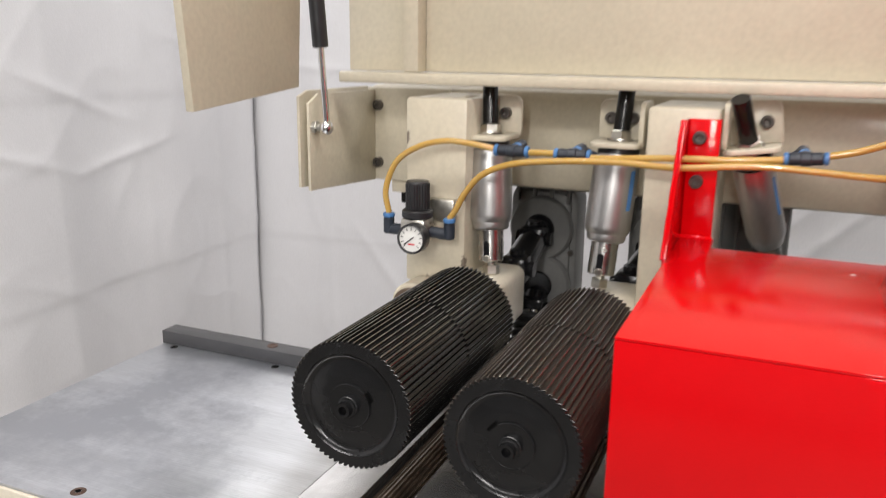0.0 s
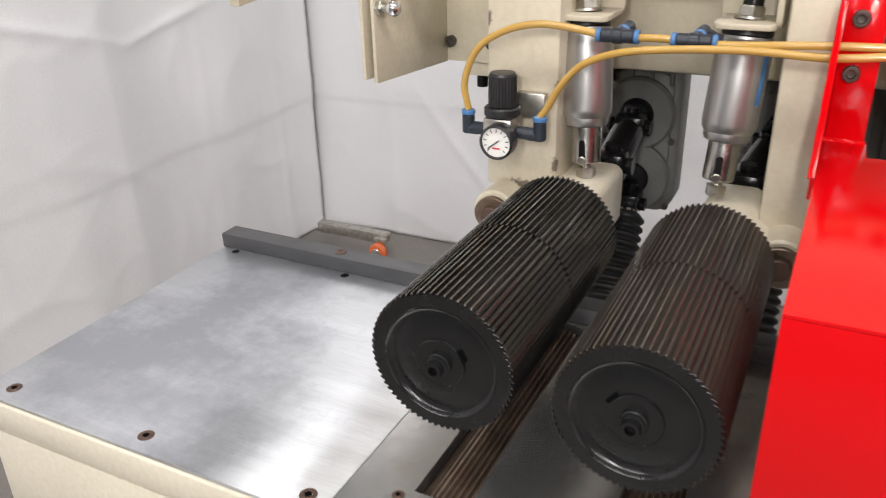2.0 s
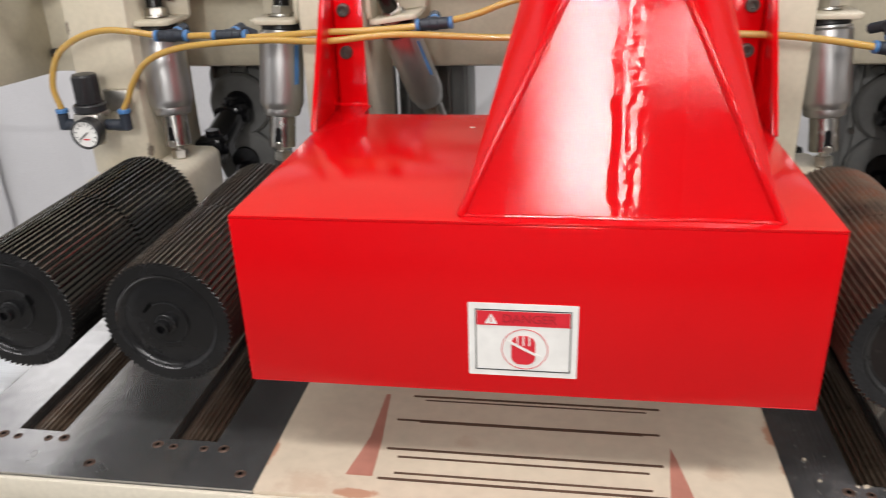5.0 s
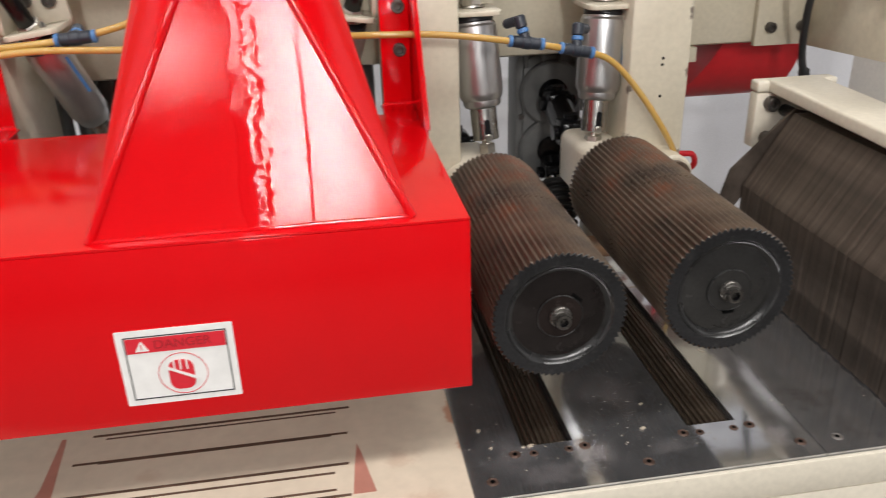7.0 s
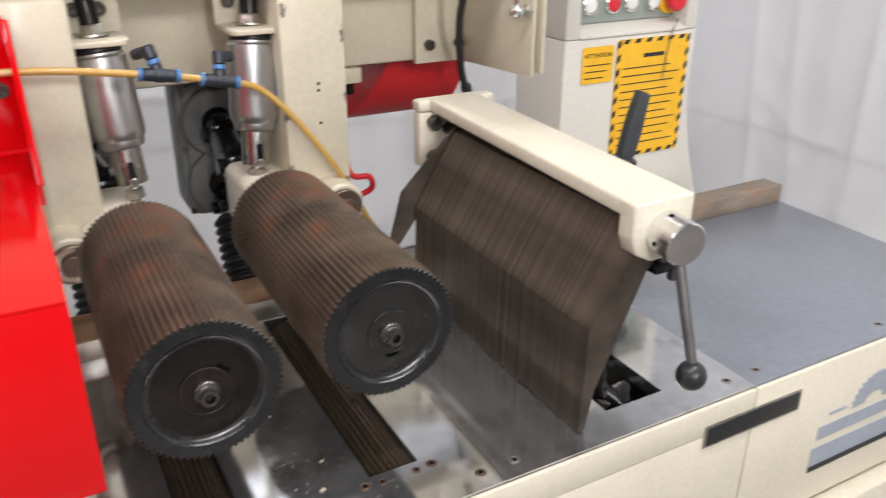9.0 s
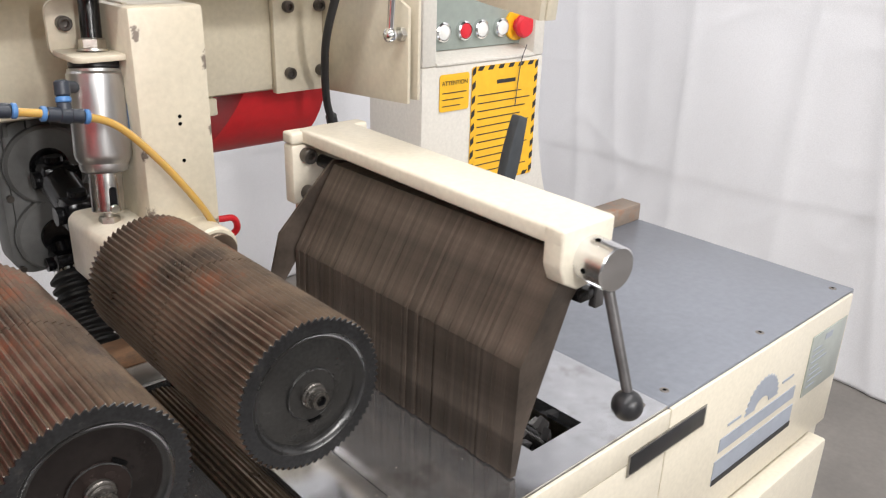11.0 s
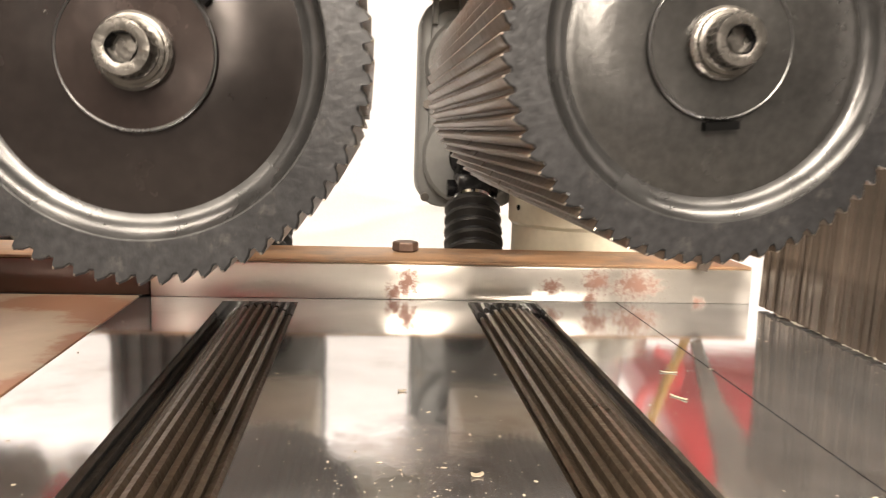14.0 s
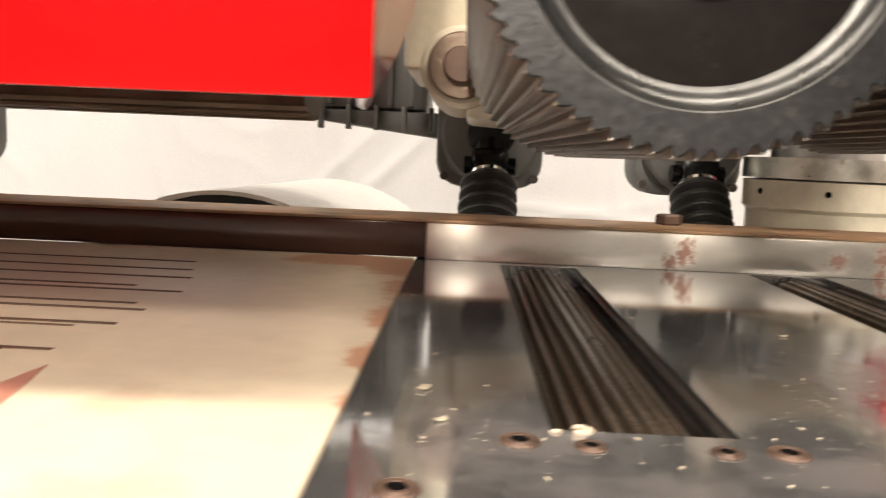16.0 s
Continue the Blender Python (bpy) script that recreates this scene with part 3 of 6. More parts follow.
def plate_with_slots(x0, x1, y0, y1, z0, z1, slots):
    """One welded plate with rectangular openings (sx0, sx1, sy0, sy1) right through it."""
    bm = bmesh.new()
    xs = sorted({x0, x1, *(q[0] for q in slots), *(q[1] for q in slots)})
    ys = sorted({y0, y1, *(q[2] for q in slots), *(q[3] for q in slots)})
    grid = {(i, j, k): bm.verts.new((x, y, z)) for i, x in enumerate(xs) for j, y in enumerate(ys) for k, z in enumerate((z0, z1))}

    def solid(i, j):
        if not (0 <= i < len(xs) - 1 and 0 <= j < len(ys) - 1):
            return False
        cx, cy = (xs[i] + xs[i + 1]) / 2, (ys[j] + ys[j + 1]) / 2
        return not any(a < cx < b and c < cy < d for a, b, c, d in slots)

    for i in range(len(xs) - 1):
        for j in range(len(ys) - 1):
            if not solid(i, j):
                continue
            for k in (0, 1):
                bm.faces.new([grid[q] for q in ((i, j, k), (i + 1, j, k), (i + 1, j + 1, k), (i, j + 1, k))])
            for di, dj, a, b in ((-1, 0, (i, j), (i, j + 1)), (1, 0, (i + 1, j), (i + 1, j + 1)), (0, -1, (i, j), (i + 1, j)), (0, 1, (i, j + 1), (i + 1, j + 1))):
                if not solid(i + di, j + dj):
                    bm.faces.new([grid[q] for q in ((*a, 0), (*b, 0), (*b, 1), (*a, 1))])
    bmesh.ops.delete(bm, geom=[v for v in bm.verts if not v.link_faces], context="VERTS")
    bmesh.ops.recalc_face_normals(bm, faces=bm.faces[:])
    return bm


TY0, TY1 = -0.057, 0.384
table_out = tagged(link("outfeed_table", box(-1.122, -0.634, TY0, TY1 + 0.05, T - 0.018, T, 0.0015), GROUND_STEEL), "bright ground steel outfeed table plate with a brushed sheen", "table plate", "table plates")
grain = table_out.data.uv_layers.new(name="grain")
for corner in table_out.data.loops:
    v = table_out.data.vertices[corner.vertex_index].co
    grain.data[corner.index].uv = (v.y, -v.x)
table_l = tagged(link("bed_plate", plate_with_slots(-0.633, -0.2635, TY0, TY1 + 0.05, T - 0.018, T, [(-0.567, -0.511, 0.014, 0.378), (-0.386, -0.330, 0.014, 0.378)]), SOFT_PLATE), "dark polished steel bed plate with two roller slots", "table plate", "table plates")
board = tagged(link("wear_board", box(-0.263, 0.263, TY0, TY1, T - 0.018, T + 0.001, 0.001), BOARD), "worn beige laminate wear board with saw grooves under the hood", "board")
table_r = tagged(link("bed_plate", plate_with_slots(0.2635, 0.633, TY0, TY1 + 0.05, T - 0.018, T, [(0.327, 0.383, 0.014, 0.372), (0.512, 0.568, 0.014, 0.378)]), DARK_PLATE), "polished dark steel bed plate with wood dust and two roller slots", "table plate", "table plates")
table_c = tagged(link("cutter_plate", plate_with_slots(0.634, 0.993, TY0, TY1 + 0.05, T - 0.018, T, [(0.80, 0.885, -0.012, 0.36)]), DARK_PLATE), "steel bed plate with the open gap for the lower cutter", "table plate", "table plates")
table_in = tagged(link("infeed_table", box(0.994, 1.53, TY0, TY1 + 0.05, T - 0.018, T, 0.0015), GREY_PLATE), "blue-grey infeed table plate with countersunk screws", "table plate", "table plates")

# Dark brown strips laid on the board for its saw grooves.
for gy, g0, g1, w in ((-0.026, -0.142, 0.145, 0.0035), (-0.0165, -0.127, 0.131, 0.003), (0.009, -0.128, 0.130, 0.003), (0.0215, -0.142, 0.145, 0.0035), (0.070, -0.115, 0.128, 0.0015), (0.0725, -0.141, 0.146, 0.0032),
                      (0.112, -0.115, 0.135, 0.0022), (0.119, -0.13, 0.150, 0.0035), (0.15, -0.13, 0.150, 0.0035), (0.165, -0.12, 0.14, 0.003), (0.20, -0.14, 0.15, 0.003), (0.213, -0.11, 0.12, 0.003), (0.245, -0.13, 0.14, 0.003), (0.275, -0.13, 0.13, 0.003), (0.31, -0.12, 0.12, 0.003)):
    part("groove", box(g0, g1, gy - w / 2, gy + w / 2, T - 0.001, T + 0.0014, 0), BROWN_GROOVE, board)
part("stain", slab([(-0.176, -0.024), (-0.148, -0.024), (-0.150, 0.03), (-0.158, 0.12), (-0.163, 0.12), (-0.164, 0.04)], "z", T, T + 0.0013), PINK_STAIN, board)
part("stain", slab([(0.147, -0.026), (0.170, -0.026), (0.160, 0.03), (0.155, 0.052), (0.151, 0.02)], "z", T, T + 0.0013), PINK_STAIN, board)


def lower_roller(x, y0, y1):
    ob = thing("lower_feed_roller", "dark fluted steel feed roller lying in a slot of the bed", "roller", "lower feed rollers")
    bm = bmesh.new()
    n, r, d = 34, 0.0335, 0.0036
    prof = []
    for k in range(n):
        for f, q in ((0.0, r - d), (0.3, r), (0.7, r)):
            w = 2 * math.pi * (k + f) / n
            prof.append((q * math.cos(w), q * math.sin(w)))
    slab(prof, "y", y0, y1, 0, bm)
    part("fluted_barrel", bm, DUSTY_FLUTE if x > 0 else RUST_STEEL, ob)
    part("journal", rod((0, y0 - 0.006, 0), (0, y1 + 0.01, 0), 0.012, None, 20), FACE_STEEL, ob)
    ob.location = (x, 0, T - r - 0.0015)
    return ob


for lx in (-0.539, -0.358, 0.355, 0.545):
    lower_roller(lx, 0.018, 0.37)
# Black sheets that stand in for the shade deep in the roller slots.
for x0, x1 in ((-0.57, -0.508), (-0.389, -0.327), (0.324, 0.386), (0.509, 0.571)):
    structure("slot_tray", box(x0, x1, 0.008, 0.386, T - 0.09, T - 0.08, 0), HOLE_SHADE_BLACK, "black sheet added for the shade in a roller slot of the bed")

# fence along the back of the bed
fence = thing("back_fence", "long steel guide fence bar along the back of the bed", "fence")
part("left_bar", box(-1.124, -0.272, 0.385, 0.42, T, T + 0.0235, 0.0015), FENCE_DARK, fence, "dark steel guide bar")
part("middle_bar", box(-0.271, 0.27, 0.3855, 0.43, T + 0.001, T + 0.0276, 0.001), FENCE_BROWN, fence, "dark brown oiled guide bar")
part("right_bar", box(0.271, 0.745, 0.385, 0.43, T, T + 0.0277, 0.001), FENCE_STEEL, fence, "bright steel guide bar with rust spots")
part("top_strip", box(-0.271, 0.745, 0.3865, 0.46, T + 0.0279, T + 0.0302, 0.0005), WOODY, fence, "rust-brown top of the guide bar")
part("end_bar", box(0.93, 1.528, 0.36, 0.405, T, T + 0.034, 0.002), OLD_BAR, fence, "rusty end of the guide bar")
bm = hexagon((0.466, 0.44, T + 0.0302), (0.466, 0.44, T + 0.0385), 0.011)
part("bolt", bm, SCREW, fence, "rusty hexagon bolt")
for bx in (-0.906, -0.70):
    part("bolt", lathe([(0, 0.0004), (0.004, 0.0004), (0.004, 0.0012), (0.0085, 0.0014), (0.009, 0.0)], Matrix.Translation((bx, 0.403, T + 0.0235)), 20), SCREW, fence, "rusty countersunk bolt")

# ---- suction hood ----
hood = thing("suction_hood", "glossy red sheet-metal suction hood over the cutter", "hood")
bm = bmesh.new()
HX, HZ0, HZ1 = 0.272, 0.894, 1.071
t = 0.003
box(-HX, HX, 0.0, t, HZ0, HZ1, 0.001, bm)
for sx in (-1, 1):
    # side sheets, drawn in towards the foot of the rear edge
    side = bmesh.new()
    layers = []
    for inset in (0.0, t):
        rows = []
        for a in range(17):
            y = t + (0.309 - t) * a / 16
            foot = HZ0 + 0.002 + 0.010 * a / 16
            row = []
            for c in range(9):
                z = foot + (HZ1 - foot) * c / 8
                draw = 0.040 * ((HZ1 - z) / 0.165) ** 2.6 * y / 0.309
                row.append(side.verts.new((sx * (HX - inset - draw), y, z)))
            rows.append(row)
        layers.append(rows)
    quads = []
    for rows in layers:
        quads += [(rows[a][c], rows[a + 1][c], rows[a + 1][c + 1], rows[a][c + 1]) for a in range(16) for c in range(8)]
    out, inn = layers
    quads += [(out[a][c], out[a + 1][c], inn[a + 1][c], inn[a][c]) for a in range(16) for c in (0, 8)]
    quads += [(out[a][c], out[a][c + 1], inn[a][c + 1], inn[a][c]) for a in (0, 16) for c in range(8)]
    bmesh.ops.recalc_face_normals(side, faces=[side.faces.new(q) for q in quads])
    part("side_sheet", side, RED_SIDE, hood, "smooth red side sheet drawn in at the foot")
slab([(-HX, 0.0), (HX, 0.0), (HX, 0.414), (0.230, 0.414), (0.230, 0.365), (-0.230, 0.365), (-0.230, 0.414), (-HX, 0.414)], "z", HZ1, HZ1 + t, 0.001, bm)
part("box", bm, RED, hood)


def chute():
    """Square-to-round transition up to the duct."""
    bm = bmesh.new()
    x0, x1, y0, y1, z0, z1 = -0.056, 0.222, 0.014, 0.262, HZ1 + 0.003, 1.36
    cx, cy, r = 0.084, 0.165, 0.062
    corners = [Vector((x1, y1, z0)), Vector((x0, y1, z0)), Vector((x0, y0, z0)), Vector((x1, y0, z0))]
    n = 14
    base_v = [bm.verts.new(c) for c in corners]
    top = []
    for q in range(4):
        arc = []
        for k in range(n + 1):
            w = radians(90 * q + 90 * k / n)
            arc.append(bm.verts.new((cx + r * math.cos(w), cy + r * math.sin(w), z1)))
        top.append(arc)
    for q in range(4):
        for k in range(n):
            bm.faces.new((base_v[q], top[q][k + 1], top[q][k]))
    for q in (0, 1, 3):
        bm.faces.new((base_v[q], base_v[(q + 1) % 4], top[q][n]))
    # front sheet, bent a little along the welded seam and dented beside it
    apex, rows = Vector((cx, cy - r, z1)), []
    for i in range(37):
        h = i / 37
        row = []
        for j in range(49):
            s = j / 24 - 1
            p = corners[2].lerp(corners[3], j / 48).lerp(apex, h)
            u = s * (1 - h) * 0.139
            edge = (1 - s * s) * (1 - h) * min(1.0, h * 6 + 0.15)
            d = 0.00012 * noise.noise(Vector((u * 18, h * 5, 3.1)))
            p.y -= d * min(1.0, edge * 1.6)
            row.append(bm.verts.new(p))
        rows.append(row)
    tip = bm.verts.new(apex)
    for a, b in zip(rows, rows[1:]):
        for j in range(48):
            bm.faces.new((a[j], a[j + 1], b[j + 1], b[j]))
    for j in range(48):
        bm.faces.new((rows[-1][j], rows[-1][j + 1], tip))
    bmesh.ops.remove_doubles(bm, verts=bm.verts[:], dist=1e-5)
    bmesh.ops.recalc_face_normals(bm, faces=bm.faces[:])
    return bm


link("chute", chute(), RED, hood, "", 14)
part("duct", lathe([(0.062, 0), (0.062, 0.25), (0.060, 0.25), (0.060, 0)], Matrix.Translation((0.084, 0.165, 1.36)), 40), RED, hood)
for sx in (-1, 1):
    bm = bmesh.new()
    x_out = sx * 0.276
    xa, xb = sorted((x_out, x_out - sx * 0.004))
    slab([(0.285, HZ1 + 0.002), (0.42, HZ1 + 0.002), (0.42, 1.225), (0.375, 1.225)], "x", xa, xb, 0.0006, bm)
    xa, xb = sorted((x_out - sx * 0.004, x_out - sx * 0.042))
    box(xa, xb, 0.411, 0.415, HZ1 - 0.02, 1.225, 0.0008, bm)
    # fillet between the web and the top of the hood, and the weld down its outer edge
    slab([(0.285, HZ1 + 0.0005), (0.425, HZ1 + 0.0005), (0.425, HZ1 - 0.02), (0.285, HZ1 - 0.02)], "x", *sorted((x_out + sx * 0.0003, x_out - sx * 0.012)), 0, bm)
    bracket = part("bracket", bm, RED, hood, "welded red angle bracket")
    wl = [(x_out + sx * 0.0004 + 0.0002 * math.sin(5 * k), 0.2845 + 0.0905 * k / 24, HZ1 + 0.001 + 0.153 * k / 24) for k in range(25)]
    part("edge_weld", tube(wl, 0.0022, None, 8, 2), RED, bracket)
    wl = [(x_out - sx * (0.004 + 0.0016 * k), 0.4095 + 0.0005 * math.sin(4 * k), HZ1 + 0.004 + 0.0006 * math.sin(3 * k)) for k in range(25)]
    part("foot_weld", tube(wl, 0.0026, None, 8, 2), RED, bracket)
    for bz in (1.147, 1.202):
        bolt = part("bolt", socket((sx * 0.258, 0.411, bz), (sx * 0.258, 0.402, bz), 0.0085, None, 20, 0.001), BOLT_STEEL, bracket, "dark socket-head bolt")

# ---- upper feed rollers ----
def toothed(n, r, depth, shift):
    prof = []
    for k in range(n):
        for f, q in ((0.0, r), (0.11, r - 0.0002), (0.19, r - depth * 1.15), (0.42, r - depth * 1.12), (0.62, r - depth * 0.55)):
            w = -2 * math.pi * (k + f + shift) / n
            prof.append((q * math.cos(w), q * math.sin(w)))
    return prof


def fluted(prof, y0, y1, inner, bm):
    """A toothed barrel whose ends are flat rims round an open middle."""
    rings = []
    for y, q in ((y0, inner), (y0, 1.0), (y1, 1.0), (y1, inner)) if inner else ((y0, 1.0), (y1, 1.0)):
        ring = []
        for u, v in prof:
            k = 1.0 if q == 1.0 else q / math.hypot(u, v)
            ring.append(bm.verts.new((u * k, y, v * k)))
        rings.append(ring)
    n = len(prof)
    for a, b in zip(rings, rings[1:]):
        for k in range(n):
            bm.faces.new((a[k], a[(k + 1) % n], b[(k + 1) % n], b[k]))
    bmesh.ops.recalc_face_normals(bm, faces=bm.faces[:])


ROLLER_Y = 0.0195  # front faces of the upper rollers


def wear_edges(ob, mat):
    """Gives the narrow tip of each tooth its worn look and glint colour."""
    ob.data.materials.append(mat)
    for p in ob.data.polygons:
        if p.area < 0.0002 and p.normal.y ** 2 < 0.5:
            a, b = (ob.data.vertices[p.vertices[q]].co for q in (0, 1))
            if abs(math.hypot(a.x, a.z) - math.hypot(b.x, b.z)) < 0.0003 and min(math.hypot(a.x, a.z), math.hypot(b.x, b.z)) > p_tip(ob):
                p.material_index = 1


def p_tip(ob):
    return max(v.co.x for v in ob.data.vertices) - 0.0011


def feed_roller(x, z, barrel, face, teeth, r, label, turn, disc):
    ob = thing("feed_roller", label, "roller", "upper feed rollers")
    bm = bmesh.new()
    d = r * 0.038
    fluted(toothed(teeth, r, d, 0), ROLLER_Y, 0.176, 0, bm)
    fluted(toothed(teeth, r, d, 0.03 if barrel is RUST_STEEL else 0.4), 0.1775, 0.336, r * 0.5, bm)
    rod((0, 0.17, 0), (0, 0.185, 0), r - d * 1.5, bm, 40)
    wear_edges(part("fluted_barrel", bm, barrel, ob), WORN_EDGE if barrel is RUST_STEEL else OILY_GLINT_EDGE)
    bm = bmesh.new()
    rim = toothed(teeth, r, d, 0)
    loops = [[bm.verts.new((u * q, y, v * q)) for u, v in rim] for q, y in ((1.0, ROLLER_Y), (0.988, ROLLER_Y - 0.0008), (0.93, ROLLER_Y - 0.0008))]
    loops.append([bm.verts.new((u * 0.0561 / math.hypot(u, v) * r / 0.07, ROLLER_Y - 0.0008, v * 0.0561 / math.hypot(u, v) * r / 0.07)) for u, v in rim])
    for a, b in zip(loops, loops[1:]):
        for q in range(len(rim)):
            bm.faces.new((a[q], a[(q + 1) % len(rim)], b[(q + 1) % len(rim)], b[q]))
    bmesh.ops.recalc_face_normals(bm, faces=bm.faces[:])
    rim_ob = part("end_rim", bm, face, ob, "flat toothed end rim with bright worn tips")
    rim_ob.data.materials.append(TIP_STEEL)
    for p in rim_ob.data.polygons:
        far = sorted(math.hypot(rim_ob.data.vertices[q].co.x, rim_ob.data.vertices[q].co.z) for q in p.vertices)
        if far[-1] > r - 0.0003 and far[-2] > r - 0.0012 and p.area < 1.5e-6:
            p.material_index = 1
    m = Matrix.Translation((0, ROLLER_Y, 0)) @ Matrix.Rotation(radians(90), 4, "X")
    k = r / 0.07
    bm = lathe([(0.0562 * k, 0.0008), (0.0556 * k, 0.0007), (0.0548 * k, -0.0006), (0.0535 * k, -0.0022), (0.0516 * k, -0.0036), (0.0498 * k, -0.0043), (0.0482 * k, -0.0045)], m, 72)
    part("ring_groove", bm, RING_STEEL if face is FACE_STEEL else OILY_RING, ob, "bright turned ring groove")
    bm = lathe([(0.0483 * k, -0.0045), (0.0455 * k, -0.0042), (0.0425 * k, -0.0031), (0.0232, -0.002), (0, -0.002)], m, 72)
    part("end_disc", bm, disc, ob, "dark turned end disc with a ring groove")
    bm = lathe([(0.0236, -0.002), (0.0234, -0.0002), (0.0230, 0.0004), (0.0222, 0.0004), (0.012, 0.0004), (0, 0.0004)], m, 48)
    flange = part("hub_flange", bm, HUB_REFLECTION_BROWN if disc is DISC_STEEL else disc, ob)
    part("flange_edge", lathe([(0.0236, -0.0004), (0.0235, 0.0004), (0.0231, 0.0008), (0.0226, 0.0006), (0.0224, 0.0002)], m, 56), RING_STEEL if face is FACE_STEEL else face, flange, "bright rounded edge of the flange")
    bm = lathe([(0.0114, 0.0002), (0.0114, 0.0034), (0.0106, 0.0044), (0.0098, 0.0046), (0.0097, 0.0062), (0.0086, 0.0066)], m, 36)
    # knurled head with a hexagon socket
    head = []
    for h, ra, rb in ((0.0066, 0.0084, 0.0084), (0.0070, 0.0083, 0.0078), (0.0132, 0.0083, 0.0078), (0.0142, 0.0077, 0.0075), (0.0144, 0.0058, 0.0058), (0.0141, 0.0045, 0.0045), (0.0094, 0.0045, 0.0045)):
        row = []
        for q in range(48):
            rad = (ra if q % 2 else rb) if h < 0.0142 and ra > 0.005 else (rb if h < 0.0143 and ra < 0.005 and q % 8 else ra)
            w = 2 * math.pi * q / 48
            row.append(bm.verts.new(m @ Vector((rad * math.cos(w), rad * math.sin(w), h))))
        head.append(row)
    for a, c in zip(head, head[1:]):
        for q in range(48):
            bm.faces.new((a[q], a[(q + 1) % 48], c[(q + 1) % 48], c[q]))
    bm.faces.new(head[-1])
    # Socket cup in black, its inner shade put into the colour.
    cup = lathe([(0.0046, 0.0144), (0.0044, 0.0140), (0.0042, 0.0090), (0, 0.0088)], m, 6)
    bmesh.ops.recalc_face_normals(bm, faces=bm.faces[:])
    bolt = part("shaft_bolt", bm, HUB_STEEL if face is FACE_STEEL else BLACK_FACE, ob, "socket-head bolt in the shaft end")
    part("hexagon_socket", cup, BLACK_OILY_SHADE, bolt, "hexagon socket coloured black for its shade")
    bm = box(-0.0056, 0.0056, ROLLER_Y - 0.0010, ROLLER_Y + 0.0024, 0.0240, 0.0266, 0)
    bm.transform(Matrix.Rotation(radians(turn), 4, "Y"))
    part("key", bm, HOLE_SHADE_BLACK, ob, "black key slot")
    part("shaft", rod((0, 0.33, 0), (0, 0.52, 0), 0.017, None, 24), FACE_STEEL, ob)
    ob.location = (x, 0, z)
    return ob


feed_roller(-0.5382, 0.951, BLACK_STEEL, BLACK_FACE, 68, 0.0700, "black toothed steel feed roller with an oily sheen", 60, BLACK_FACE)
feed_roller(-0.3650, 0.944, BROWN_STEEL, BLACK_FACE, 68, 0.0700, "black-brown toothed steel feed roller beside the hood", -50, BLACK_FACE)
feed_roller(0.3653, 0.9511, RUST_STEEL, FACE_STEEL, 68, 0.0701, "brown worn toothed steel feed roller beside the hood", 42, DISC_STEEL)
feed_roller(0.5432, 0.9607, RUST_STEEL, FACE_STEEL, 68, 0.0701, "brown toothed steel feed roller with rust spots", 175, GREY_DISC)


# ---- screws and holes in the table plates ----
def screw(parent, x, y, r=0.0058, mat=None):
    """A countersunk screw: a worn seat round a head, a black disc for the socket's shade."""
    here = Matrix.Translation((x, y, T))
    bm = lathe([(r * 0.46, 0.0005), (r * 0.5, 0.0010), (r * 0.74, 0.0011), (r * 0.82, 0.0003), (r * 0.88, 0.0003), (r * 0.97, 0.0007), (r * 1.08, 0.0001)], here, 20)
    head = part("screw", bm, mat or SCREW, parent, "brown countersunk socket screw")
    part("socket", lathe([(0, 0.0003), (r * 0.36, 0.0003), (r * 0.47, 0.0009)], here, 6 if r > 0.005 else 10), HOLE_SHADE_BLACK, head)
    return head


for owner, places in ((table_out, ((-0.871, -0.034), (-1.083, -0.034), (-0.658, -0.034))), (table_l, ((-0.616, -0.034), (-0.579, 0.003), (-0.505, 0.003), (-0.453, -0.034), (-0.394, 0.003), (-0.318, 0.003), (-0.285, -0.034))),
                     (table_r, ((0.617, -0.034), (0.579, 0.003), (0.503, 0.003), (0.449, -0.034), (0.393, 0.003), (0.317, 0.003), (0.285, -0.034))), (table_c, ((0.659, -0.034), (0.970, -0.034))), (table_in, ((1.021, -0.034), (1.262, -0.034), (1.502, -0.034)))):
    for sx, sy in places:
        screw(owner, sx, sy, 0.0085 if owner is table_out else 0.0058, PALE_SCREW if owner in (table_c, table_in) else None)
for sx, sy in ((-0.884, 0.377), (-1.092, 0.377)):
    screw(table_out, sx, sy, 0.006, BLACK_STEEL)
for owner, places in ((table_l, ((-0.56, 0.001), (-0.523, 0.001), (-0.375, 0.001), (-0.34, 0.001))), (table_r, ((0.375, 0.001), (0.337, 0.001), (0.56, 0.001), (0.521, 0.001)))):
    for sx, sy in places:
        screw(owner, sx, sy, 0.0045)

# ---- machine columns and beam ----
COLS = ((-0.672, -0.576), (-0.326, -0.236), (0.246, 0.341), (0.583, 0.673))
